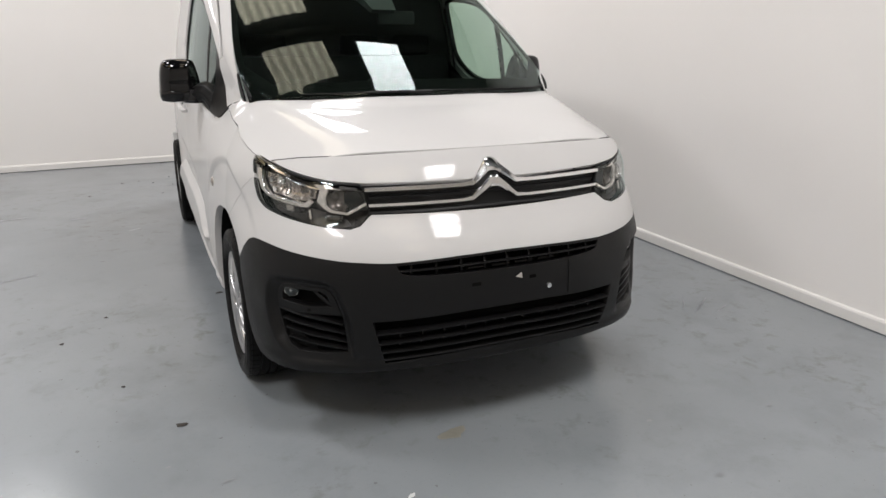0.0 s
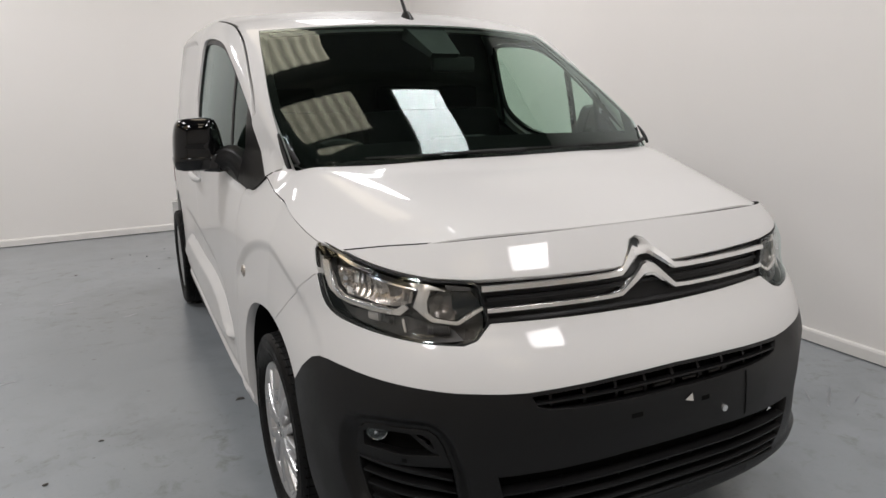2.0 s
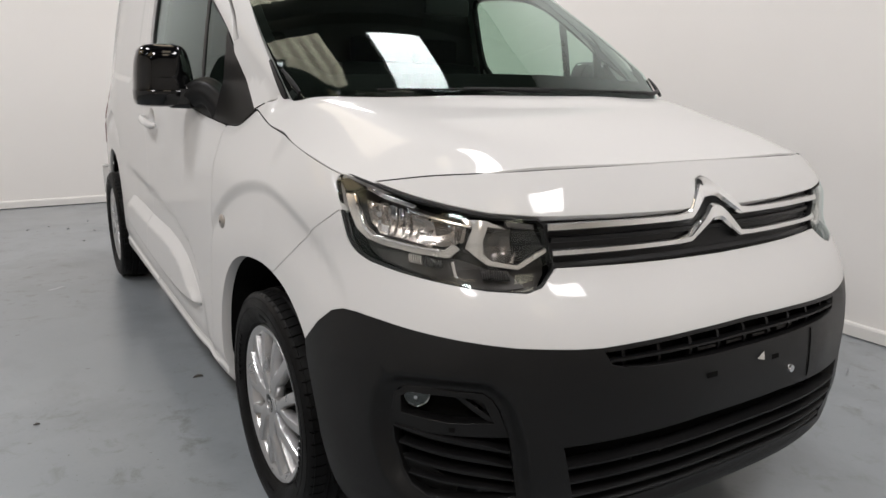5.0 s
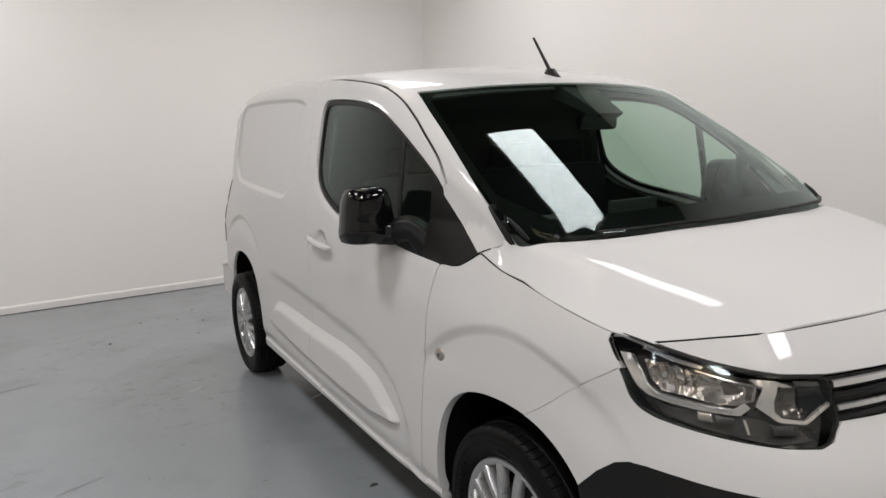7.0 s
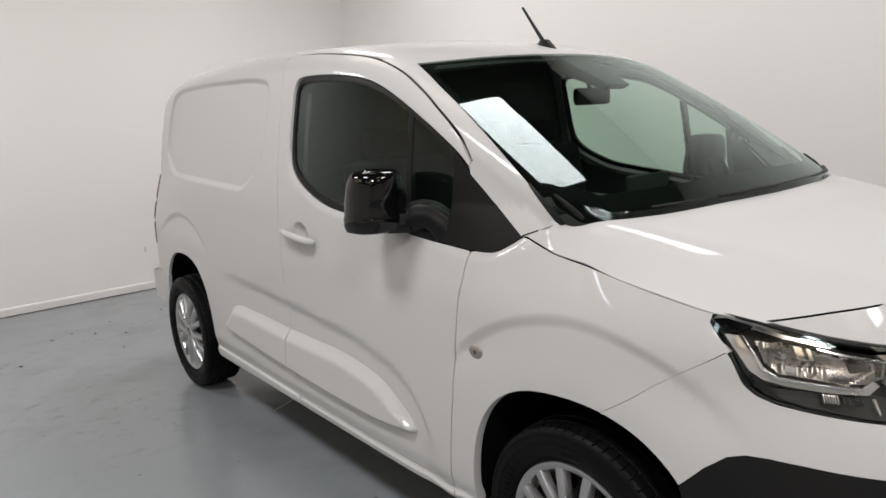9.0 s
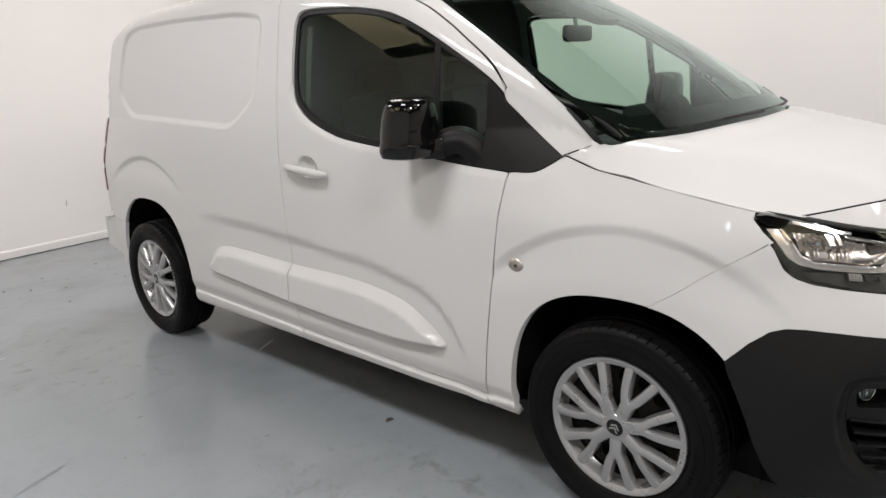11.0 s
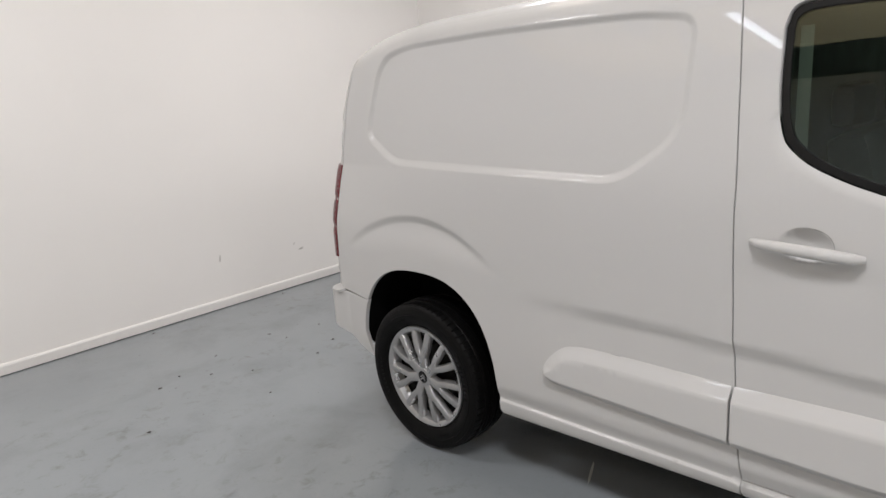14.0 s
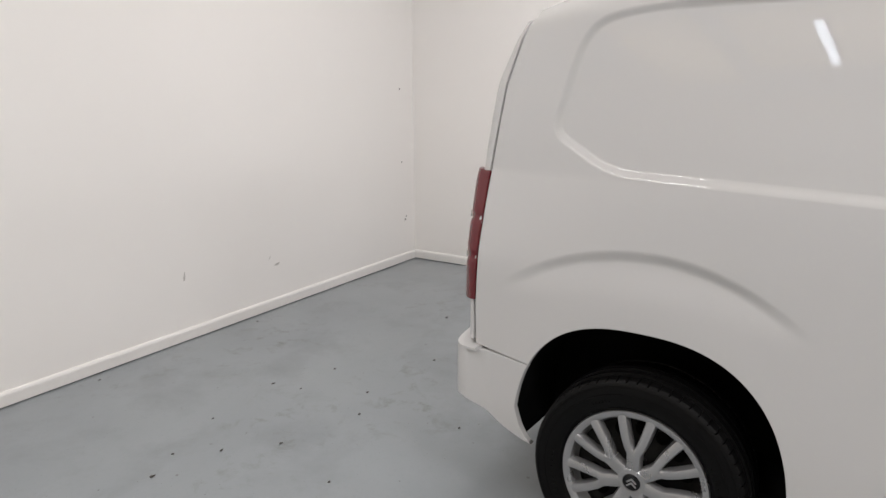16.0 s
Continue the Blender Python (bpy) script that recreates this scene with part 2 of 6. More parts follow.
_tx, _ty = 0.80 * np.cos(_phi).clip(0) ** (2 / TAIL_N), 0.08 * np.sin(_phi) ** (2 / TAIL_N)
_tarc = np.concatenate([[0], np.cumsum(np.hypot(np.diff(_tx), np.diff(_ty)))])
END = SIDE + TAIL_Y + float(_tarc[-1])


def tail_mid(z):
    """Where the skin reaches the middle of the tail."""
    return SIDE + float(tail_start(z)) + float(_tarc[-1]) - 0.003


def s_side(y, z):
    """Where a point of the right side lies along the skin."""
    if y >= 0:
        return SIDE + y
    f = np.arccos(np.clip(-y / front_length(z), 0, 1) ** (NOSE / 2))
    return float(np.interp(f, _phi, _arc))


def skin(s, z, lift=0.0, plain=False):
    """The place of a point of the skin: s along it from the middle of the nose over the right side (-x) to the tail, z its height."""
    s, z = np.asarray(s, float), np.asarray(z, float)
    a = np.abs(s)
    f = np.interp(a, _arc, _phi)
    w0 = rounded(np.zeros_like(z), z) + lift
    x1, y1 = w0 * np.sin(f) ** (2 / NOSE), -(front_length(z) + lift) * np.cos(f).clip(0) ** (2 / NOSE)
    turn_y = tail_start(z)
    y2 = np.clip(a - SIDE, 0, turn_y)
    g = np.interp(a - SIDE - turn_y, _tarc, _phi)
    x2 = (rounded(y2, z) + lift) * np.where(a > SIDE + turn_y, np.cos(g).clip(0) ** (2 / TAIL_N), 1)
    y3 = y2 + np.where(a > SIDE + turn_y, (tail_length(z) + lift) * np.sin(g) ** (2 / TAIL_N), 0)
    corner = 0.040 * np.exp(-(((a - 0.86) / 0.25) ** 2)) * (1 - ramp(z, 0.52, 0.86))
    corner = corner + 0.008 * np.exp(-(((a - 0.62) / 0.22) ** 2)) * (1 - ramp(z, 0.34, 0.50))
    corner = corner + _full(z) * np.exp(-(((a - 0.67) / 0.20) ** 2))
    x1, y1 = x1 + corner * np.sin(f), y1 - corner * np.cos(f)
    side = a > SIDE
    x, y = np.where(side, x2, x1), np.where(side, y3, y1)
    x = x if plain else x + details(y, z) * ramp(y, -0.62, -0.25) * (1 - ramp(y, 3.25, 3.38))
    return np.stack([-np.sign(s + 1e-12) * x, y, z + 0 * x], -1)


def top_height(x, y):
    """The height of the windscreen and the roof over a place, with the rounded shoulders."""
    x, y = np.abs(np.asarray(x, float)), np.asarray(y, float)
    t0, zc, flat = shoulder(y)
    ze, crown = edge_height(y), _crown(y)
    mid = ze + crown * (1 - np.clip(x / flat, 0, 1) ** 2.0)
    xc = flat - ROUND * np.sin(t0)
    return np.where(x > flat, zc + np.sqrt(np.maximum(ROUND**2 - (x - xc) ** 2, 1e-6)), mid)


_mid = flow([-0.70, -0.655, -0.55, -0.40, -0.20, 0.0, 0.2], [1.012, 1.026, 1.058, 1.094, 1.128, 1.154, 1.172])
_rim = flow([-0.70, -0.50, -0.425, -0.335, -0.19, -0.033, 0.05, 0.114, 0.205, 0.23], [0.975, 0.981, 0.986, 0.993, 1.020, 1.049, 1.064, 1.078, 1.109, 1.12])
_wide = flow([-0.70, -0.50, -0.425, -0.335, -0.19, -0.033, 0.05, 0.114, 0.205, 0.23], [0.60, 0.685, 0.717, 0.757, 0.776, 0.771, 0.772, 0.774, 0.776, 0.776])


def bonnet_height(x, y):
    x, y = np.abs(np.asarray(x, float)), np.asarray(y, float)
    mid, rim, wide = _mid(y), _rim(y), _wide(y)
    k = np.clip(x / wide, 0, 1.05)
    back = ramp(y, -0.35, 0.05)
    knee, soft = 0.76 + 0.12 * back, 0.045 - 0.017 * back
    bend = soft * np.log1p(np.exp((k - knee) / soft)) / (1 - knee)
    flat = 0.26 - 0.20 * back
    ease = flat * k**2 + (1 - flat) * bend
    nose = 0.5 * (1 - ramp(y, -0.62, -0.45))
    ear = 0.024 * ramp(y, 0.09, 0.15) * ramp(x, 0.60, 0.72) * (1 - ramp(x, 0.755, 0.777))
    return mid - (mid - rim) * (ease * (1 - nose) + k**3.2 * nose) + ear


# ---- building helpers ----
from mathutils.geometry import delaunay_2d_cdt

def heart(p):
    """A point inside the van behind each point of its skin."""
    return np.stack([0 * p[..., 0], np.clip(p[..., 1], -0.25, 3.25), 0 * p[..., 0] + 0.85], -1)



def link(name, mesh, material, parent=None, label=""):
    mesh.materials.append(material)
    ob = new(name, mesh)
    if parent is not None:
        ob.parent = parent
    return tagged(ob, label)


def part(name, bm, material, parent=None, label="", smooth=True):
    me = bpy.data.meshes.new(name)
    bmesh.ops.recalc_face_normals(bm, faces=bm.faces)
    bm.to_mesh(me)
    bm.free()
    if smooth:
        me.shade_smooth()
        me.set_sharp_from_angle(angle=radians(38))
    return link(name, me, material, parent, label)


def resample(loop, step):
    out = []
    for (ax, ay), (bx, by) in zip(loop, loop[1:] + loop[:1]):
        n = max(1, int(round(math.hypot(bx - ax, by - ay) / step)))
        out += [(ax + (bx - ax) * k / n, ay + (by - ay) * k / n) for k in range(n)]
    clean = [out[0]]
    for p in out[1:]:
        if math.hypot(p[0] - clean[-1][0], p[1] - clean[-1][1]) > step * 0.15:
            clean.append(p)
    if len(clean) > 3 and math.hypot(clean[0][0] - clean[-1][0], clean[0][1] - clean[-1][1]) < step * 0.15:
        clean.pop()
    return clean


def inset(loop, d):
    """The outline moved inwards by d (outwards: minus)."""
    if not d:
        return loop
    p = np.array(loop)
    area = 0.5 * np.sum(p[:, 0] * np.roll(p[:, 1], -1) - np.roll(p[:, 0], -1) * p[:, 1])
    t = np.roll(p, -1, 0) - np.roll(p, 1, 0)
    n = np.stack([-t[:, 1], t[:, 0]], 1) * np.sign(area)
    n /= np.linalg.norm(n, axis=1, keepdims=True) + 1e-12
    return [tuple(v) for v in p + n * d]


def rings_of(loop, offsets, step=0.011):
    """Points along an outline moved inwards by each offset, to carry a crease."""
    return [p for d in offsets for p in inset(resample(list(loop), step), d)]


def in_poly(x, y, pts):
    return poly_distance(x, y, [tuple(p) for p in pts]) > 0


def normals_of(fn, u, v, h=1e-3):
    n = np.cross(fn(u + h, v) - fn(u - h, v), fn(u, v + h) - fn(u, v - h))
    return n / (np.linalg.norm(n, axis=1, keepdims=True) + 1e-12)


def panel(name, outline, material, parent=None, holes=(), fn=skin, step=0.03, rim=0.012, gap=0.002, depth=0.016, flip=False, label="", lift=None, extra=()):
    """A sheet of the skin inside an outline of its two coordinates, with holes and turned-in edges; its shading follows the true curve.
    flip: its mirror image on the other side. lift: a height over the skin by the two coordinates."""
    loops = [inset(resample(list(outline), rim), gap)] + [inset(resample(list(h), rim), -gap) for h in holes]
    pts, edges = [], []
    for lp in loops:
        a = len(pts)
        pts += lp
        edges += [(a + k, a + (k + 1) % len(lp)) for k in range(len(lp))]
    o = np.array(loops[0])
    gx, gy = np.meshgrid(np.arange(o[:, 0].min(), o[:, 0].max(), step), np.arange(o[:, 1].min(), o[:, 1].max(), step))
    gx = gx + (np.arange(gx.shape[0]) % 2)[:, None] * step * 0.5
    gx, gy = gx.ravel(), gy.ravel()
    keep = poly_distance(gx, gy, loops[0]) > rim * 0.6
    for h in loops[1:]:
        keep &= poly_distance(gx, gy, h) < -rim * 0.6
    if len(extra):
        ex = np.array(extra)
        near = np.min(np.hypot(gx[:, None] - ex[None, :, 0], gy[:, None] - ex[None, :, 1]), axis=1) if len(gx) else np.zeros(0)
        keep &= near > step * 0.45
        inside = poly_distance(ex[:, 0], ex[:, 1], loops[0]) > rim * 0.5
        pts = pts + [tuple(v) for v in ex[inside]]
    pts = pts + list(zip(gx[keep], gy[keep]))
    verts, _, faces, orig, _, _ = delaunay_2d_cdt([Vector(p) for p in pts], edges, [], 0, 1e-7)
    uv = np.array([tuple(v) for v in verts])
    tri = np.array(faces)
    c = uv[tri].mean(1)
    ok = in_poly(c[:, 0], c[:, 1], loops[0])
    for h in loops[1:]:
        ok &= ~in_poly(c[:, 0], c[:, 1], h)
    tri = tri[ok]

    def at(u, v):
        p = fn(u, v)
        if lift is not None:
            p = p + lift(u, v)[:, None] * raw_n(u, v)
        return p

    def raw_n(u, v):
        n, q = normals_of(fn, u, v), fn(u, v)
        return n * np.sign((n * (q - heart(q))).sum(1))[:, None]

    place = at(uv[:, 0], uv[:, 1])
    nrm = normals_of(at, uv[:, 0], uv[:, 1])
    nrm *= np.sign((nrm * raw_n(uv[:, 0], uv[:, 1])).sum(1))[:, None]
    fnrm = np.cross(place[tri[:, 1]] - place[tri[:, 0]], place[tri[:, 2]] - place[tri[:, 0]])
    turned = (fnrm * nrm[tri[:, 0]]).sum(1) < 0
    tri[turned] = tri[turned][:, ::-1]
    V, N, T = [tuple(p) for p in place], [tuple(n) for n in nrm], [tuple(int(i) for i in t) for t in tri]
    if depth:
        count = {}
        for t in T:
            for a, b in ((t[0], t[1]), (t[1], t[2]), (t[2], t[0])):
                count[(a, b)] = 1
        rimset = [(a, b) for a, b in count if (b, a) not in count]
        idx = {}
        for a, b in rimset:
            for i in (a, b):
                idx.setdefault(i, np.zeros(3))
            side = np.cross(np.array(V[b]) - np.array(V[a]), np.array(N[a]))
            side /= np.linalg.norm(side) + 1e-12
            idx[a] += side
            idx[b] += side
        made = {}
        for i, sd in idx.items():
            sd = sd / (np.linalg.norm(sd) + 1e-12)
            n = np.array(N[i])
            made[i] = (len(V), len(V) + 1)
            p = np.array(V[i])
            V.append(tuple(p + sd * 0.0012 - n * 0.0016))
            V.append(tuple(p + sd * 0.0012 - n * depth))
            N += [tuple((sd + 0.25 * n) / np.linalg.norm(sd + 0.25 * n)), tuple(sd)]
        for a, b in rimset:
            T += [(b, a, made[a][0], made[b][0]), (made[b][0], made[a][0], made[a][1], made[b][1])]
    if flip:
        V = [(-x, y, z) for x, y, z in V]
        N = [(-x, y, z) for x, y, z in N]
        T = [t[::-1] for t in T]
    me = bpy.data.meshes.new(name)
    me.from_pydata(V, [], T)
    me.shade_smooth()
    me.update()
    me.normals_split_custom_set_from_vertices(N)
    return link(name, me, material, parent, label)


def box(bm, x0, x1, y0, y1, z0, z1, bevel=0.0, m=None, segments=2):
    r = bmesh.ops.create_cube(bm, size=1.0, matrix=Matrix.LocRotScale(((x0 + x1) / 2, (y0 + y1) / 2, (z0 + z1) / 2), None, (abs(x1 - x0), abs(y1 - y0), abs(z1 - z0))))
    vs = r["verts"]
    if bevel:
        es = list({e for v in vs for e in v.link_edges})
        g = bmesh.ops.bevel(bm, geom=es, offset=bevel, segments=segments, affect="EDGES", profile=0.6)
        vs = list({v for f in g["faces"] for v in f.verts} | {v for v in vs if v.is_valid})
    if m is not None:
        bmesh.ops.transform(bm, matrix=m, verts=vs)
    return vs


def cyl(bm, p, q, r0, r1=None, n=16, caps=True):
    p, q = Vector(p), Vector(q)
    m = Matrix.Translation((p + q) / 2) @ (q - p).to_track_quat("Z", "Y").to_matrix().to_4x4()
    return bmesh.ops.create_cone(bm, cap_ends=caps, segments=n, radius1=r0, radius2=r0 if r1 is None else r1, depth=(q - p).length, matrix=m)["verts"]


def lathe(bm, profile, n=64, axis=(0, 0, 0), closed=False):
    """Turns a profile of (radius, x) about the x axis through axis."""
    rings = []
    for k in range(n):
        a = 2 * math.pi * k / n
        rings.append([bm.verts.new((axis[0] + x, axis[1] + r * math.cos(a), axis[2] + r * math.sin(a))) for r, x in profile])
    m = len(profile)
    for k in range(n):
        a, b = rings[k], rings[(k + 1) % n]
        for j in range(m if closed else m - 1):
            bm.faces.new((a[j], a[(j + 1) % m], b[(j + 1) % m], b[j]))


def tube(bm, pts, radius, n=8, flat=1.0):
    """A rod along points; radius one number or one a point."""
    pts = [Vector(p) for p in pts]
    rs = radius if isinstance(radius, (list, tuple)) else [radius] * len(pts)
    rings, up = [], Vector((0, 0, 1))
    for i, p in enumerate(pts):
        d = (pts[min(i + 1, len(pts) - 1)] - pts[max(i - 1, 0)]).normalized()
        if abs(d.dot(up)) > 0.95:
            up = Vector((0, 1, 0)) if abs(d.y) < 0.9 else Vector((1, 0, 0))
        a = d.cross(up).normalized()
        b = a.cross(d).normalized()
        rings.append([bm.verts.new(p + a * rs[i] * math.cos(2 * math.pi * k / n) + b * rs[i] * flat * math.sin(2 * math.pi * k / n)) for k in range(n)])
    for r, s in zip(rings, rings[1:]):
        for k in range(n):
            bm.faces.new((r[k], r[(k + 1) % n], s[(k + 1) % n], s[k]))
    bm.faces.new(rings[0][::-1])
    bm.faces.new(rings[-1])


def strip(bm, fn, us, w_lo, w_hi, h0, h1, out=None):
    """A raised band on a surface fn(u, v): from v = w_lo(u) to w_hi(u), from h0 to h1 over it."""
    ring = []
    for u in us:
        lo, hi = w_lo(u), w_hi(u)
        row = []
        for v, h in ((lo, h0), (lo, h1 * 0.8 + h0 * 0.2), (lo * 0.8 + hi * 0.2, h1), (lo * 0.2 + hi * 0.8, h1), (hi, h1 * 0.8 + h0 * 0.2), (hi, h0)):
            uu, vv = np.array([u]), np.array([v])
            n = normals_of(fn, uu, vv)
            p = fn(uu, vv)
            n *= np.sign((n * (p - heart(p))).sum(1))[:, None]
            row.append(bm.verts.new(tuple((p + n * h)[0])))
        ring.append(row)
    for a, b in zip(ring, ring[1:]):
        for k in range(6):
            bm.faces.new((a[k], a[(k + 1) % 6], b[(k + 1) % 6], b[k]))
    bm.faces.new(ring[0])
    bm.faces.new(ring[-1][::-1])


# ---- the van ----
van = tagged(new("van"), "white panel van with black lower bumper parked on grey floor", "van")


def sy(y, z):
    """A point of the side as a point of the skin."""
    return (s_side(y, z), z)


def both(name, outline, material, parent=None, **kw):
    """A panel on the right side and its mirror image on the left."""
    return [panel(name, outline, material, parent if not isinstance(parent, (list, tuple)) else parent[k], flip=bool(k), **kw) for k in (0, 1)]


# outlines shared by neighbours
def arch(cy, a, base, top, k0, k1, n=24, e=2.6, af=None, ef=None):
    """Part of a wheel arch, from angle k0 to k1 in degrees (0: towards the tail, 180: towards the nose); af, ef: its half length and fullness towards the nose."""
    out, a0, e0 = [], a, e
    for k in range(n + 1):
        f = radians(k0 + (k1 - k0) * k / n)
        c, s = math.cos(f), math.sin(f)
        a, e = (af or a0, ef or e0) if c < 0 else (a0, e0)
        out.append((cy + a * math.copysign(abs(c) ** (2 / e), c), base + (top - base) * abs(s) ** (2 / e)))
    return out


def section(y, w):
    """Round the shoulder: w = 0 where the side starts to turn, then over the edge and inwards."""
    y, w = np.asarray(y, float), np.asarray(w, float)
    t0, zc, flat = shoulder(y)
    full = ROUND * (math.pi / 2 - t0)
    turn = np.clip(w, 0, full) / ROUND
    z = np.where(w < 0, zc + w, zc + ROUND * np.sin(turn))
    side = np.where(w < 0, half_width(y, np.minimum(z, edge_height(y))), half_width(y, edge_height(y)))
    inner = np.clip(w - full, 0, 5)
    x = np.where(inner > 0, flat - inner, side - ROUND + ROUND * np.cos(turn))
    z = np.where(inner > 0, top_height(x, y), z)
    return np.stack([-x, y, z], -1)


def w_of(y, z):
    t0, zc, _ = shoulder(y)
    return float(z - zc if z < zc else ROUND * math.asin(min(1, (z - zc) / ROUND)))


DOOR_FRONT = spline([(0.470, 0.2935), (0.445, 0.55), (0.408, 0.86), (0.385, 1.056)], 6)
DOOR_REAR = spline([(1.50, 0.3065), (1.522, 0.60), (1.527, 0.85), (1.528, 1.08), (1.525, 1.20), (1.535, 1.45), (1.552, 1.719)], 6)
def on_side(y, w):
    """The height of a point that lies w round the shoulder."""
    t0, zc, _ = shoulder(y)
    return (y, float(zc + w if w < 0 else zc + ROUND * math.sin(w / ROUND)))


DOOR_TOP = spline([(1.552, 1.719), (1.35, 1.705), (1.185, 1.687)] + [on_side(*p) for p in ((1.05, 0.100), (0.93, 0.104), (0.80, 0.101), (0.69, 0.092), (0.60, 0.075), (0.53, 0.060), (0.48, 0.043), (0.446, 0.016), (0.425, -0.010), (0.417, -0.032))], 5)
OPEN_TOP = spline([(0.432, 1.290), (0.487, 1.338), (0.60, 1.412), (0.744, 1.495), (0.86, 1.550), (0.956, 1.580), (1.10, 1.603), (1.25, 1.614), (1.37, 1.616), (1.415, 1.602), (1.432, 1.56)], 5)
OPEN_BACK = spline([(1.432, 1.56), (1.430, 1.40), (1.415, 1.30), (1.385, 1.255), (1.324, 1.212), (1.21, 1.165), (1.091, 1.137), (0.84, 1.108), (0.60, 1.078), (0.47, 1.066), (0.385, 1.059)], 5)
SAIL_LOW = spline([(0.385, 1.059), (0.302, 1.062), (0.249, 1.087), (0.214, 1.111)], 5)
BONNET_SIDE = spline([(0.207, 1.110), (0.114, 1.077), (0.05, 1.063), (-0.033, 1.048), (-0.189, 1.020), (-0.335, 0.992)], 5)
WING_SEAM = [(-0.385, 0.925), (-0.23, 0.815)]
FA = dict(cy=-0.010, a=0.371, base=0.285, top=0.720, e=2.8, af=0.394, ef=2.4)
RA = dict(cy=2.825, a=0.412, base=0.285, top=0.762, af=0.412, ef=2.5)

# wings, doors, quarter panels, sills
front_arch = arch(**FA, k0=0, k1=180, n=60)
cut = max(range(len(front_arch)), key=lambda k: -abs(front_arch[k][0] + 0.089))
WING_SEAM = WING_SEAM + [front_arch[cut]]
low_cut = max(range(len(front_arch)), key=lambda k: -abs(front_arch[k][0] + 0.303))
wing = ([sy(*p) for p in DOOR_FRONT] + [sy(*p) for p in SAIL_LOW[1:]] + [sy(*p) for p in BONNET_SIDE] + [(0.992, 0.975), (0.972, 0.945)] + [sy(*p) for p in WING_SEAM]
        + [sy(*p) for p in front_arch[:cut + 1][::-1]] + [sy(0.352, 0.245), sy(0.46, 0.25)])
BELT = [(SIDE + y, z) for y, z in OPEN_BACK[8:] + SAIL_LOW]


def belt_lift(s, z):
    """Doors and wings roll in towards the windows' lower edge."""
    s, z = np.asarray(s, float), np.asarray(z, float)
    d = np.full(s.shape, 1e9)
    for (ay, az), (by, bz) in zip(BELT, BELT[1:]):
        dy, dz = by - ay, bz - az
        t = np.clip(((s - ay) * dy + (z - az) * dz) / (dy * dy + dz * dz + 1e-12), 0, 1)
        d = np.minimum(d, np.hypot(s - ay - t * dy, z - az - t * dz))
    return -0.009 * np.clip(1 - d / 0.030, 0, 1) ** 1.6


belt_rows = [(p[0], p[1] - d) for p in BELT for d in (0.004, 0.009, 0.015, 0.022, 0.029, 0.035)]


def arcs(cy, rad, k0, k1, flat=1.0):
    """Points along the crease over a wheel arch."""
    out = []
    for d in (-0.014, -0.006, 0.0, 0.007, 0.014, 0.021, 0.028, 0.036, 0.046, 0.060):
        for k in np.arange(k0, k1, 1.2):
            y, z = cy + (rad - d) * math.cos(radians(k)) / flat, 0.30 + (rad - d) * math.sin(radians(k))
            out.append(sy(y, z))
    return out


wings = both("front_wing", wing, PAINT, van, step=0.020, gap=0.0022, depth=0.03, extra=arcs(-0.005, 0.632, 35, 125) + belt_rows, lift=belt_lift)
door = ([sy(*p) for p in DOOR_FRONT[::-1]] + [sy(*p) for p in DOOR_REAR] + [sy(*p) for p in DOOR_TOP[1:]] + [sy(*p) for p in OPEN_TOP] + [sy(*p) for p in OPEN_BACK[1:-1]])
CUP = [sy(1.345 + 0.062 * math.cos(a), 1.022 + 0.042 * math.sin(a)) for a in np.linspace(0, 2 * math.pi, 28, endpoint=False)]
doors = both("front_door", door, PAINT, van, holes=[CUP], step=0.022, gap=0.0042, depth=0.03, extra=belt_rows, lift=belt_lift)
rear_arch = arch(**RA, k0=0, k1=180, n=60)
QUARTER_END = [(SIDE + 3.386, 0.612), (SIDE + 3.392, 0.75), (SIDE + 3.378, 1.19), (SIDE + 3.345, 1.45), (SIDE + 3.285, float(edge_height(3.285)) - 0.034)]
rc = max(range(len(rear_arch)), key=lambda k: -abs(rear_arch[k][1] - 0.575) - (9 if rear_arch[k][0] < 2.8 else 0))
roof_line = [(y, float(edge_height(y)) - 0.032) for y in np.linspace(3.26, 1.56, 18)]
quarter = ([sy(2.413, 0.25), sy(1.505, 0.25)] + [sy(y, z) for y, z in DOOR_REAR] + [sy(*p) for p in roof_line[::-1]] + QUARTER_END[::-1]
           + [sy(*p) for p in rear_arch[rc:]])
quarter_sill = [sy(y, float(np.interp(y, SILL_Y, SILL_Z)) - d) for y in np.arange(1.53, 2.39, 0.02) for d in (-0.03, -0.02, -0.012, -0.006, -0.001, 0.003, 0.007, 0.011, 0.016)]
recess_loop = [(SIDE + y, z) for y, z in RECESS]
quarters = both("rear_quarter_panel", quarter, PAINT, van, step=0.022, extra=rings_of(recess_loop, (-0.006, -0.002, 0.0, 0.003, 0.008, 0.013, 0.018, 0.022, 0.025, 0.030), 0.012) + arcs(2.82, 0.695, 32, 90, 0.93) + arcs(2.82, 0.695, 90, 148, 1.06) + quarter_sill)
sill = [sy(0.470, 0.250), sy(1.50, 0.250), sy(1.50, 0.3050), sy(0.470, 0.2920)]
sill_rows = [sy(y, float(np.interp(y, SILL_Y, SILL_Z)) - d) for y in np.arange(0.49, 1.49, 0.02) for d in (0.006, 0.009, 0.012, 0.016)]
both("sill", sill, PAINT, van, step=0.02, rim=0.006, gap=0.001, extra=sill_rows)

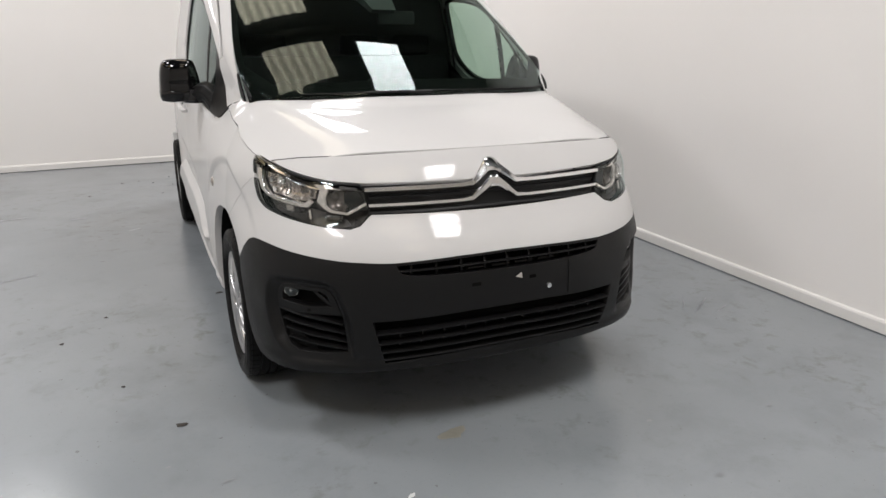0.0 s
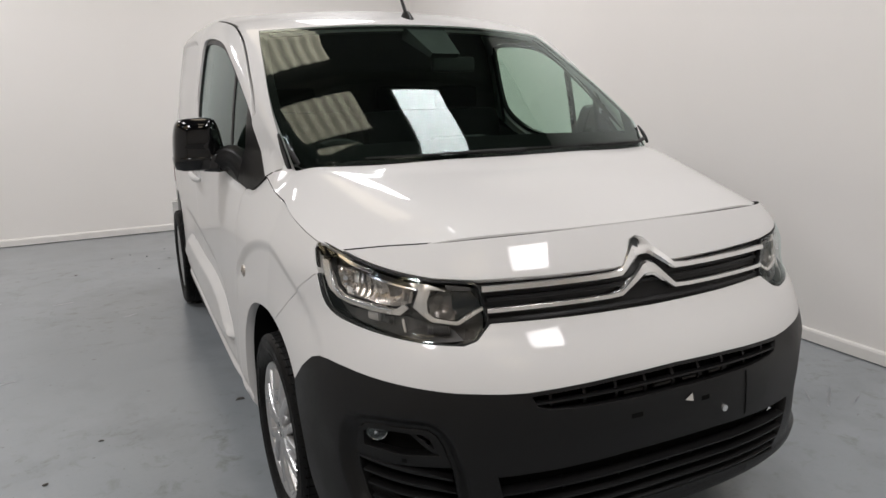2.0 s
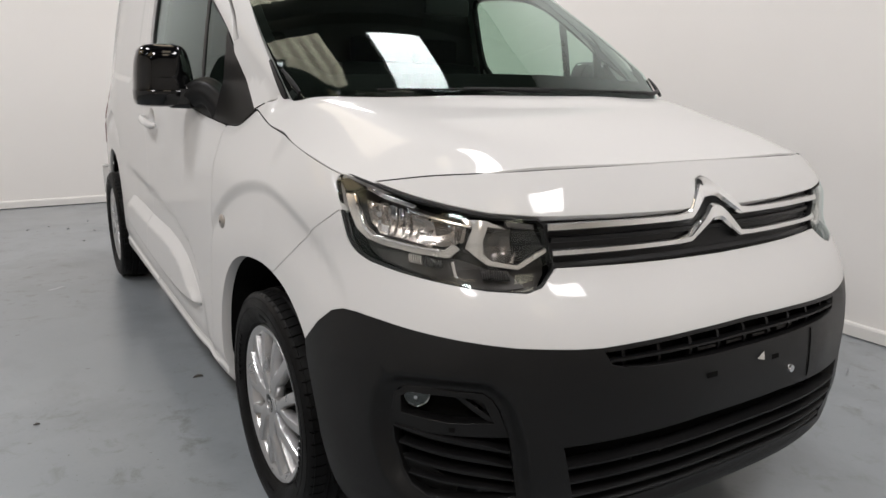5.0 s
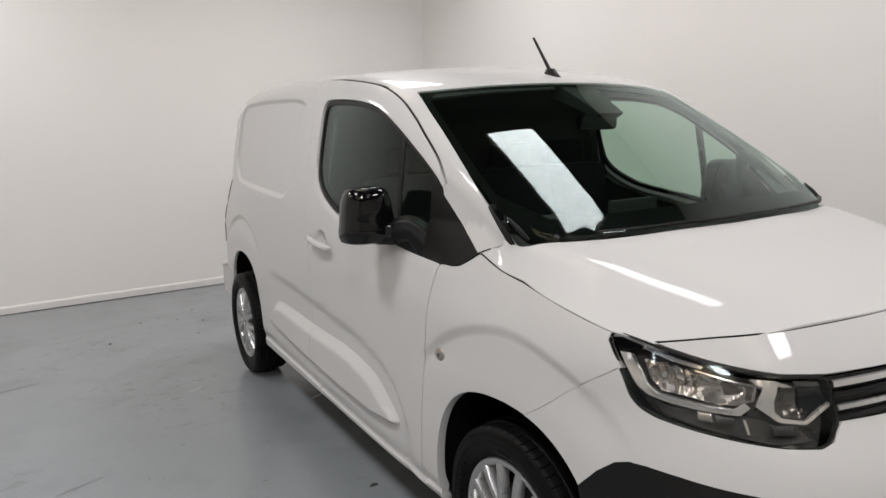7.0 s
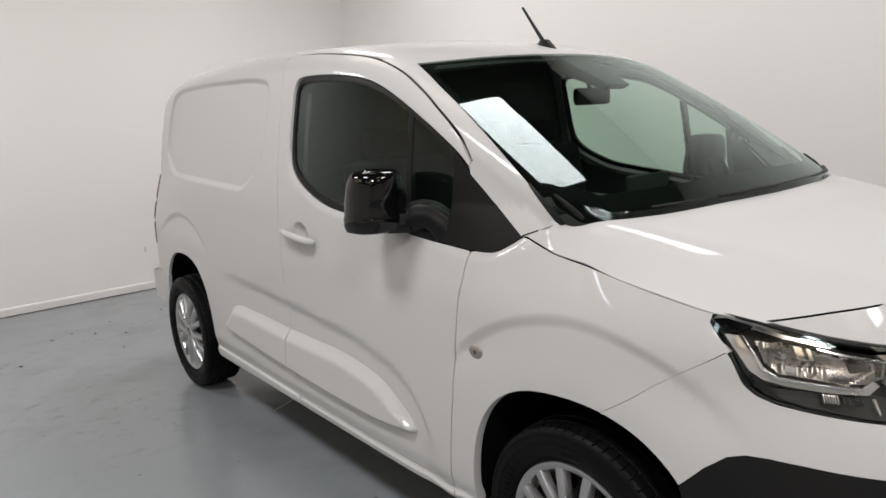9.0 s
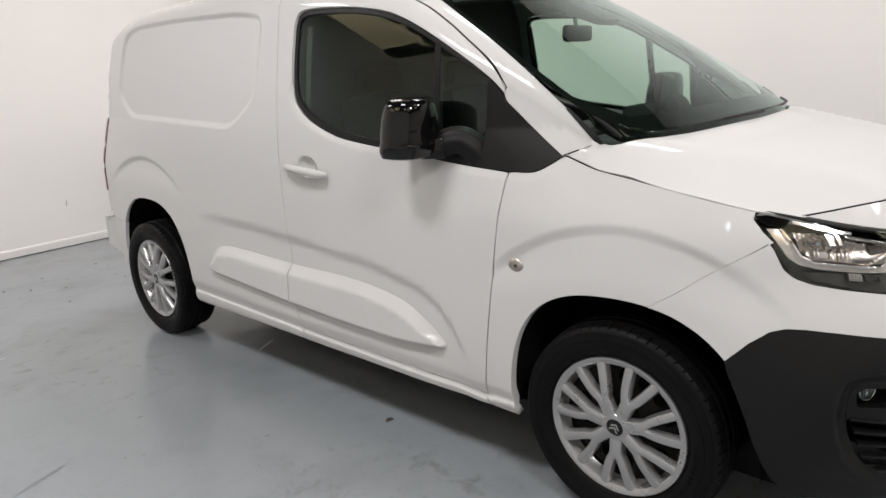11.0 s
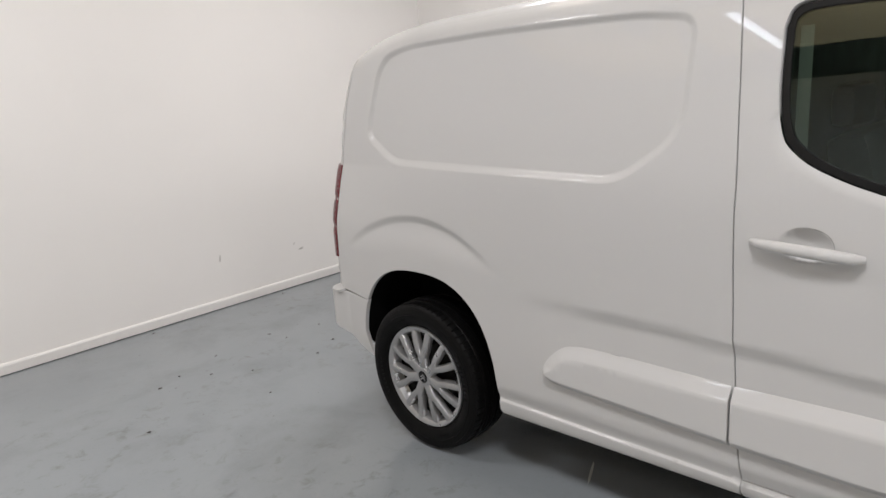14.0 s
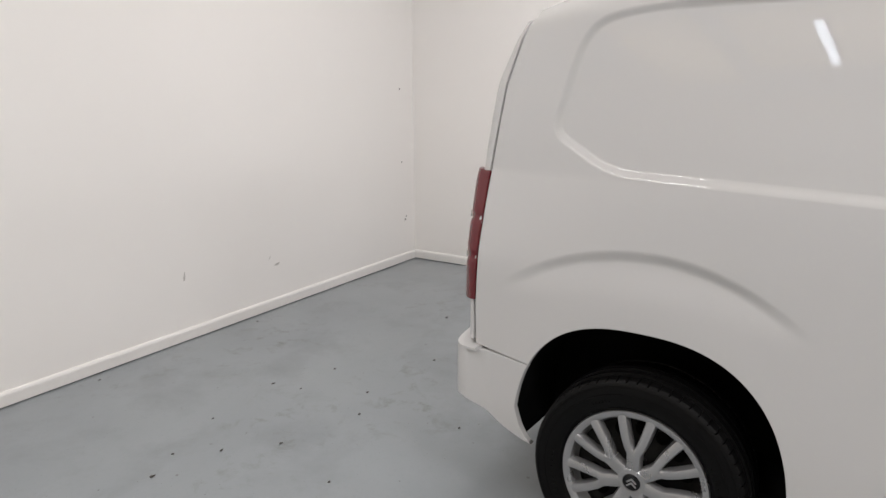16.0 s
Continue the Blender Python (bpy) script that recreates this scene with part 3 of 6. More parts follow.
# raised mouldings on door and quarter
def mould_lift(outline, h=0.028):
    def up(s, z):
        d = poly_distance(np.asarray(s), np.asarray(z), outline)
        over = np.asarray(z) - np.interp(np.asarray(s) - SIDE, [p[0] for p in MOULD_LOW[:-2]], [p[1] for p in MOULD_LOW[:-2]])
        d = d * (1 + 0.9 * (1 - ramp(over, 0.03, 0.065)))
        return h * (0.55 * np.clip(d / 0.042, 0, 1) + 0.45 * ramp(d, -0.010, 0.050)) + 0.001
    return up


MOULD_TOP = [(2.12, 0.588), (2.05, 0.606), (1.90, 0.606), (1.526, 0.595), (1.162, 0.597), (1.0, 0.587), (0.834, 0.559), (0.73, 0.505), (0.655, 0.450), (0.640, 0.432), (0.652, 0.414)]
MOULD_LOW = [(0.70, 0.405), (0.852, 0.393), (1.20, 0.398), (1.547, 0.412), (1.90, 0.432), (2.15, 0.450), (2.195, 0.475), (2.185, 0.52)]
whole = [(SIDE + y, z) for y, z in filleted([(y, z, 0.05) for y, z in MOULD_TOP + MOULD_LOW], 4)]
for nm, pts, hosts in (("door_moulding", [p for p in MOULD_TOP if p[0] < 1.52], doors), ("side_moulding", None, quarters)):
    cut_y = SIDE + (1.522 if pts else 1.530)
    kept = [p for p in resample(whole, 0.016) if (p[0] < cut_y - 0.004 if pts else p[0] > cut_y + 0.004)]
    turn = max(range(len(kept)), key=lambda k: math.dist(kept[k - 1], kept[k]))
    kept = kept[turn:] + kept[:turn]
    z_at = (0.411, 0.595) if pts else (0.595, 0.412)
    loop = kept + [(cut_y, z_at[0]), (cut_y, z_at[1])]
    both(nm, loop, PAINT, hosts, step=0.016, depth=0.012, gap=0.001, lift=mould_lift(whole), extra=rings_of(whole, (0.004, 0.012, 0.020, 0.028, 0.034, 0.038, 0.042)))

# pillars and roof
GLASS_EDGE = ((0.10, 0.16, 0.20, 0.30, 0.43, 0.60, 0.75, 0.82, 0.93), (0.714, 0.719, 0.7195, 0.717, 0.704, 0.679, 0.656, 0.643, 0.625))
glass_x = flow(*GLASS_EDGE)


def edge_w(y):
    """Along section(), where the windscreen's side edge lies."""
    t0, zc, flat = shoulder(y)
    x = float(glass_x(y))
    if x < flat:
        return float(ROUND * (math.pi / 2 - t0) + flat - x)
    return float(ROUND * math.acos(min(1.0, max(-1.0, (x - float(half_width(y, edge_height(y))) + ROUND) / ROUND))))


SAIL_TOP = spline([on_side(0.417, -0.032), (0.372, 1.228), (0.322, 1.185), (0.216, 1.110)], 4)
pillar = ([(y, w_of(y, z)) for y, z in DOOR_TOP if y < 0.935][:-1] + [(y, w_of(y, z)) for y, z in SAIL_TOP] + [ (0.170, -0.028), (0.136, 0.008), (0.118, edge_w(0.118) - 0.008), (0.114, edge_w(0.114))]
          + [(y, edge_w(y)) for y in np.linspace(0.16, 0.80, 12)] + [(0.92, edge_w(0.92))])
pillars = both("windscreen_pillar", pillar, PAINT, van, fn=section, step=0.016, gap=0.0, depth=0.02)


def screen_top(x):
    return 0.72 + 0.10 * (abs(x) / 0.64) ** 2


_foot = flow([0.0, 0.219, 0.372, 0.536, 0.64, 0.688, 0.71, 0.724, 0.76], [-0.090, -0.079, -0.058, -0.016, 0.026, 0.075, 0.118, 0.148, 0.20])


def screen_base(x):
    """Where the bonnet ends and the windscreen begins."""
    return float(_foot(abs(x)))


def roof_map(x, y):
    return np.stack([np.asarray(x, float), np.asarray(y, float), top_height(x, y)], -1)


def edge_x(y):
    return float(rounded(y, edge_height(y) - np.interp(y, (0.93, 1.1, 1.55, 1.62), (0.0085, 0.013, 0.015, 0.032))))


rear_y = 3.275
right = [(edge_x(y), y) for y in np.linspace(0.93, rear_y, 30)]
front = [(x, screen_top(x)) for x in np.linspace(-0.643, 0.643, 25)]
roof_out = front + [(float(glass_x(0.92)), 0.92)] + right + [(x, rear_y + 0.05 * (1 - (abs(x) / 0.66) ** 2)) for x in np.linspace(0.6, -0.6, 15)] + [(-x, y) for x, y in right[::-1]] + [(-float(glass_x(0.92)), 0.92)]
roof = panel("roof", roof_out, PAINT, van, fn=roof_map, step=0.045, gap=0.0, depth=0.03)
# windscreen with its dark border
side_g = [(float(glass_x(y)) - 0.001, y) for y in np.linspace(0.13, 0.80, 14)]
glass_out = [(x, screen_base(x) - 0.03) for x in np.linspace(-0.70, 0.70, 29)] + side_g + [(x, screen_top(x) - 0.006) for x in np.linspace(0.636, -0.636, 21)] + [(-x, y) for x, y in side_g[::-1]]


def screen_map(x, y):
    """The windscreen: one even curve from pillar to pillar."""
    x, y = np.asarray(x, float), np.asarray(y, float)
    return np.stack([x, y, edge_height(y) + _crown(y) * (1 - (x / shoulder(y)[2]) ** 2)], -1)


def lip(x, y):
    """The bonnet's rear edge turns up a little in the middle."""
    x, y = np.abs(np.asarray(x, float)), np.asarray(y, float)
    return 0.014 * (1 - ramp(x, 0.2, 0.6)) * ramp(y - _foot(x), -0.12, 0)


def dip(x, y):
    """The screen's foot dives under the bonnet."""
    x, y = np.abs(np.asarray(x, float)), np.asarray(y, float)
    base = _foot(x)
    over = np.clip(screen_map(x, base)[..., 2] - bonnet_height(x, base) - lip(x, base) + 0.007, 0, 0.024)
    return -over * (1 - ramp((y - base) / (0.016 + ramp(x, 0.60, 0.68) * (0.014 + 0.8 * over)), -0.15, 1.0))


foot_rows = [(x, screen_base(x) + d) for x in np.arange(-0.64, 0.645, 0.016) for d in (-0.006, 0.0, 0.005, 0.010, 0.016, 0.022)]
windscreen = panel("windscreen", glass_out, SCREEN_GLASS, van, fn=screen_map, step=0.03, gap=0.001, depth=0, lift=dip, extra=foot_rows)
inner = [(x, screen_base(x) + 0.085) for x in np.linspace(-0.60, 0.60, 21)] + [(x - 0.030, y) for x, y in side_g[2:-1]] + [(x, screen_top(x) - 0.030) for x in np.linspace(0.59, -0.59, 21)] + [(-x + 0.030, y) for x, y in side_g[2:-1][::-1]]
panel("windscreen_border", glass_out, DARK, windscreen, holes=[inner], fn=screen_map, step=0.03, gap=0.001, depth=0, lift=lambda x, y: dip(x, y) - 0.005, extra=foot_rows)

# bonnet and nose
SEAM = [(0.867, 0.986), (0.78, 0.999), (0.704, 1.008), (0.60, 1.014), (0.468, 1.019), (0.33, 1.022), (0.20, 1.024), (0.08, 1.025)]
seam_full = spline(SEAM + [(-s, z) for s, z in SEAM[::-1]], 3)


def bonnet_map(x, y):
    return np.stack([np.asarray(x, float), np.asarray(y, float), bonnet_height(x, y)], -1)


seam_xy = [tuple(skin(np.array([s]), np.array([z]))[0][:2]) for s, z in seam_full]
bside = [tuple(skin(np.array([s_side(y, z)]), np.array([z]))[0][:2]) for y, z in BONNET_SIDE[::-1]]
brear = [(-0.757, 0.168)] + [(x, screen_base(x)) for x in np.linspace(-0.724, 0.724, 41)] + [(0.757, 0.168)]
bonnet_out = seam_xy + [(-x, y) for x, y in bside] + brear[::-1] + bside[::-1]
bonnet = panel("bonnet", bonnet_out, PAINT, van, fn=bonnet_map, step=0.026, gap=0.0018, depth=0.028, lift=lip)

bonnet_back = [(-0.62, -0.42), (0.0, -0.60), (0.62, -0.42), (0.74, -0.2), (0.76, 0.0), (0.75, 0.16), (0.6, 0.0), (0.0, -0.12), (-0.6, 0.0), (-0.75, 0.16), (-0.76, 0.0), (-0.74, -0.2)]
panel("bonnet_backing", [(x * 1.03, y) for x, y in bonnet_back], DARK, van, fn=bonnet_map, step=0.08, gap=0, depth=0, lift=lambda x, y: -0.030 + 0 * x)

HEAD_PTS = [(0.998, 0.980), (0.986, 0.994), (0.955, 0.996), (0.866, 0.983), (0.747, 0.961), (0.600, 0.937), (0.489, 0.928), (0.476, 0.886), (0.462, 0.831), (0.505, 0.797), (0.541, 0.788),
        (0.62, 0.793), (0.693, 0.802), (0.80, 0.815), (0.868, 0.825), (0.905, 0.838), (0.928, 0.858), (0.952, 0.905), (0.982, 0.958)]
def round_corners(pts, r=0.010):
    out = []
    for a, b, c in zip(pts[-1:] + pts[:-1], pts, pts[1:] + pts[:1]):
        b = np.array(b)
        for q in (a, c):
            d = np.array(q) - b
            out.append(tuple(b + d * min(0.35, r / np.linalg.norm(d))))
    return out


HEAD = HEAD_PTS
HEAD_OUT = round_corners(HEAD_PTS)
LOGO_TOP = [(0.105, 0.925), (0.075, 0.928), (0.022, 0.984), (0.0, 0.990)]
nose = (seam_full[:] + [(-s, z) for s, z in ((0.867, 0.984), (0.747, 0.963), (0.600, 0.939), (0.489, 0.930), (0.30, 0.927))] + [(-s, z) for s, z in LOGO_TOP]
        + [(s, z) for s, z in LOGO_TOP[-2::-1]] + [(0.30, 0.927), (0.489, 0.930), (0.600, 0.939), (0.747, 0.963), (0.867, 0.984)])
panel("bonnet_nose", nose, PAINT, van, step=0.025, gap=0.003, depth=0.03)

BLACK_EDGE = [sy(*front_arch[low_cut]), (1.045, 0.668), (0.998, 0.704), (0.962, 0.716), (0.92, 0.719), (0.856, 0.716), (0.719, 0.703), (0.589, 0.690), (0.471, 0.683), (0.418, 0.682), (0.33, 0.686), (0.18, 0.692), (0.0, 0.695)]
HEAD_LOW = [(0.462, 0.829)] + HEAD[9:18] + [(0.966, 0.925)]
half = ([(0.0, 0.823), (0.265, 0.826)] + HEAD_LOW + [sy(*p) for p in WING_SEAM] + [sy(*p) for p in front_arch[cut:low_cut + 1]] + BLACK_EDGE[:-1])
bumper = panel("front_bumper", half + [BLACK_EDGE[-1]] + [(-s, z) for s, z in half[::-1]][:-1], PAINT, van, step=0.025, gap=0.0015, depth=0.02, label="white upper front bumper")

FOG = [(0.842, 0.561), (0.833, 0.582), (0.812, 0.592), (0.735, 0.596), (0.658, 0.594), (0.637, 0.580), (0.622, 0.556), (0.599, 0.485), (0.590, 0.43), (0.578, 0.361), (0.66, 0.352), (0.755, 0.352), (0.79, 0.372), (0.815, 0.402), (0.838, 0.46), (0.846, 0.51)]
SLOT = [(0.412, 0.674), (0.398, 0.648), (0.37, 0.640), (0.30, 0.635), (0.15, 0.633)]
SLOT = SLOT + [(-s, z) for s, z in SLOT[::-1]] + [(-0.33, 0.678), (-0.18, 0.685), (0.0, 0.688), (0.18, 0.685), (0.33, 0.678)]
INTAKE = [(0.498, 0.482), (0.48, 0.41), (0.454, 0.322), (0.31, 0.330), (0.15, 0.340)]
INTAKE = INTAKE + [(-s, z) for s, z in INTAKE[::-1]] + [(-0.335, 0.490), (-0.15, 0.499), (0.15, 0.499), (0.335, 0.490)]
low = [(1.088, 0.575), (1.066, 0.520), (1.046, 0.465), (1.026, 0.405), (0.998, 0.345), (0.976, 0.312), (0.945, 0.285), (0.895, 0.274)]
half = BLACK_EDGE[::-1] + low + [(0.82, 0.276), (0.762, 0.280), (0.646, 0.288), (0.448, 0.298), (0.305, 0.302), (0.15, 0.304)]


def fog_lift(s, z):
    a = np.abs(np.asarray(s, float))
    d = poly_distance(a, np.asarray(z, float), FOG)
    out = -0.030 * (1 - ramp(-d, 0.002, 0.036)) * (0.35 + 0.65 * ramp(np.asarray(z, float), 0.33, 0.43))
    return out + 0.012 * (1 - ramp(np.asarray(z, float), 0.308, 0.335)) * (1 - ramp(a, 0.72, 0.95))


lower = panel("lower_bumper", half + [(-s, z) for s, z in half[::-1]][:-1], PLASTIC, van, holes=[FOG, [(-s, z) for s, z in FOG], SLOT, INTAKE], step=0.024, gap=0.0, depth=0.03, extra=rings_of(FOG, (-0.008, -0.017, -0.026, -0.036)) + [(-s, z) for s, z in rings_of(FOG, (-0.008, -0.017, -0.026, -0.036))],
              label="textured black plastic lower bumper", lift=fog_lift)


def plate(name, outline, back, material, parent, step=0.05, **kw):
    """A sheet lying behind the skin."""
    return panel(name, outline, material, parent, step=step, gap=0, depth=0, lift=lambda s, z: -back + 0 * s, **kw)


plate("intake_backing", inset(resample(INTAKE, 0.05), -0.02), 0.055, DARK, bumper)
plate("slot_backing", inset(resample(SLOT, 0.03), -0.012), 0.04, DARK, bumper)


def band(name, material, parent, s0, s1, lo, hi, h0, h1, n=24, label=""):
    bm = bmesh.new()
    strip(bm, skin, np.linspace(s0, s1, n), lo, hi, h0, h1)
    return part(name, bm, material, parent, label)


for k in (0.05, 0.25, 0.47, 0.70):
    def edge_z(u, k=k):
        t = (u / 0.49) ** 2
        top, bot = 0.499 - 0.017 * t, 0.341 - 0.020 * t
        return bot + (top - bot) * k
    e = 0.458 + 0.0375 * k
    band("grille_slat", TRIM, bumper, -e, e, lambda u: edge_z(u) - 0.0038, lambda u: edge_z(u) + 0.0038, -0.034, 0.0005)
for s in (-0.40, -0.32, -0.24, -0.16, -0.08, 0.0, 0.08, 0.16, 0.24, 0.32, 0.40):
    band("grille_rib", TRIM, bumper, s - 0.003, s + 0.003, lambda u: 0.33, lambda u: 0.44, -0.048, -0.026, n=2)
band("grille_slat", TRIM, bumper, -0.40, 0.40, lambda u: 0.6575 - 0.006 * (u / 0.4) ** 2, lambda u: 0.6650 - 0.006 * (u / 0.4) ** 2, -0.03, -0.001)
for k in range(9):
    s = -0.36 + 0.09 * k
    band("grille_rib", TRIM, bumper, s - 0.004, s + 0.004, lambda u: 0.637, lambda u: 0.684, -0.036, -0.016, n=2)
for k in range(4):
    s = -0.20 + 0.095 * k
    band("shutter_blade", STEEL, bumper, s, s + 0.07, lambda u: 0.641, lambda u: 0.652, -0.034, -0.020, n=5)

# plate mount with dark patches for the shade in its holes, a clip and a screw
for s, z, hs, hz in ((0.133, 0.590, 0.017, 0.006), (-0.092, 0.590, 0.014, 0.006)):
    plate("mount_hole_shade", [(s - hs, z - hz), (s + hs, z - hz), (s + hs, z + hz), (s - hs, z + hz)], -0.0015, DARK, lower, step=0.01, rim=0.004)
plate("clip_mark", [(-0.020, 0.598), (-0.048, 0.590), (-0.045, 0.612)], -0.003, BRIGHT, lower, step=0.01, rim=0.004, label="pale triangular sticker")
for s0, s1, z0, z1 in ((-0.2545, -0.2515, 0.505, 0.628),):
    band("mount_edge", PLASTIC, lower, s0, s1, lambda u: z0, lambda u: z1, -0.002, 0.0035, n=3)
bm = bmesh.new()
sp = Vector(skin(np.array([-0.162]), np.array([0.546]))[0])
cyl(bm, sp + Vector((0, 0.002, 0)), sp + Vector((0, -0.006, 0)), 0.011, 0.009, 14)
part("screw", bm, CHROME, lower, "bright screw head")

# fog lamp pockets
for sg, tag in ((1, False), (-1, True)):
    panel("fog_pocket", inset(resample(FOG, 0.02), -0.012), DARK, bumper, gap=0, depth=0, step=0.04, flip=tag, lift=lambda s, z: -0.075 + 0 * s)
    panel("fog_bezel", [(0.842, 0.495), (0.844, 0.530), (0.839, 0.570), (0.816, 0.590), (0.770, 0.594), (0.658, 0.590), (0.640, 0.578), (0.626, 0.556), (0.603, 0.495), (0.72, 0.494)], PLASTIC, bumper,
          holes=[[(0.824, 0.528), (0.826, 0.566), (0.808, 0.580), (0.735, 0.582), (0.672, 0.580), (0.655, 0.571), (0.632, 0.525), (0.72, 0.520)]], gap=0, depth=0.03, step=0.02, flip=tag, lift=lambda s, z: -0.028 + 0 * s, label="matt black fog lamp surround")
    panel("fog_wedge", [(0.725, 0.577), (0.710, 0.580), (0.628, 0.529), (0.640, 0.524)], PLASTIC, bumper, gap=0, depth=0.03, step=0.02, flip=tag, lift=lambda s, z: -0.034 - 0.022 * ramp(s, 0.64, 0.73))
    panel("fog_floor", [(0.706, 0.578), (0.655, 0.574), (0.632, 0.528), (0.640, 0.532)], PLASTIC, bumper, gap=0, depth=0.01, step=0.02, flip=tag, lift=lambda s, z: -0.050 - 0.01 * ramp(s, 0.64, 0.72))
    # a dark patch on the surround paints the shade in the drain hole
    plate("drain_hole_shade", [(0.722, 0.502), (0.710, 0.502), (0.710, 0.512), (0.722, 0.512)], 0.0265, DARK, bumper, step=0.01, rim=0.004, flip=tag)
    for k in range(4):
        z0, z1 = 0.482 - 0.034 * k, 0.464 - 0.033 * k
        e0, e1 = 0.600 - 0.007 * k, 0.836 - 0.012 * k
        band("fog_slat", TRIM, bumper, sg * e0, sg * e1, lambda u: z1 + 0.14 * (abs(u) - e0) - 0.004, lambda u: z0 + 0.10 * (abs(u) - e0) - 0.004 - 0.010 * ramp(e0 + 0.06 - abs(u), 0, 0.06), -0.060, -0.024, n=12)
    panel("fog_apron", [(0.832, 0.425), (0.785, 0.425), (0.70, 0.372), (0.70, 0.345), (0.79, 0.360), (0.825, 0.395)], PLASTIC, bumper, gap=0, depth=0.01, step=0.02, flip=tag, lift=lambda s, z: -0.040 + 0 * s)
    p = Vector(skin(np.array([0.776]), np.array([0.566]))[0])
    p.x *= sg
    out_d = Vector((-sg * 0.45, -0.89, 0))
    bm = bmesh.new()
    cyl(bm, p - out_d * 0.072, p - out_d * 0.052, 0.020, 0.026, 24)
    fog = part("fog_lamp", bm, GLOSS, van, "round clear fog lamp in dark housing")
    bm = bmesh.new()
    cyl(bm, p - out_d * 0.050, p - out_d * 0.044, 0.027, 0.023, 24)
    part("lens", bm, LENS, fog)
    bm = bmesh.new()
    lathe(bm, [(0.0255, -0.002), (0.0265, -0.003), (0.0275, -0.001), (0.0275, 0.002)], 24)
    bmesh.ops.transform(bm, matrix=Matrix.Translation(p - out_d * 0.050) @ (-out_d).to_track_quat("X", "Z").to_matrix().to_4x4(), verts=bm.verts)
    part("ring", bm, CHROME, fog)
    bm = bmesh.new()
    for dx, dz, r in ((-0.010, 0.010, 0.0045), (0.002, 0.008, 0.006), (0.013, 0.010, 0.0035), (-0.004, -0.006, 0.004)):
        o = p + Vector((dx, 0.0, dz))
        cyl(bm, o - out_d * 0.056, o - out_d * 0.049, r * 0.6, r, 10)
    part("bulb", bm, CHROME, fog)

# radiator grille with its two chrome bands and chevrons
GR = [(0.489, 0.928), (0.30, 0.925)] + LOGO_TOP
grille_out = [(s, z - 0.001) for s, z in GR] + [(-s, z - 0.001) for s, z in GR[::-1][1:]] + [(-0.476, 0.886), (-0.463, 0.831), (-0.265, 0.827), (0, 0.824), (0.265, 0.827), (0.463, 0.831), (0.476, 0.886)]
grille = panel("grille", grille_out, TRIM, van, gap=0, depth=0.01, step=0.03, lift=lambda s, z: -0.022 + 0 * s, label="black grille with two chrome bands")


def chevron(s, base, peak):
    """The height of a band that rises to a chevron in the middle."""
    a = abs(s)
    return base + (peak - base) * (1 - min(1.0, max(0.0, (a - 0.016) / 0.078)))


for base, peak, e0, wide in ((0.910, 0.968, 0.482, 0.0085), (0.858, 0.915, 0.468, 0.0080)):
    ss = sorted(set(list(np.linspace(-e0, -0.09, 10)) + list(np.linspace(-0.09, 0.09, 19)) + list(np.linspace(0.09, e0, 10))))
    bm = bmesh.new()

    def thick(u, wide=wide):
        return wide * (1.0 + 1.25 * (1 - min(1, max(0.0, abs(u) - 0.016) / 0.080)) ** 0.7)
    strip(bm, skin, ss, lambda u: chevron(u, base, peak) - thick(u), lambda u: chevron(u, base, peak) + thick(u), -0.022, 0.006)
    part("chrome_band", bm, CHROME, grille, "satin chrome band bent to a chevron")
for z0 in (0.884, 0.838):
    band("grille_bar", TRIM, grille, -0.465, 0.465, lambda u: z0 - 0.008, lambda u: z0 + 0.004, -0.022, -0.010)

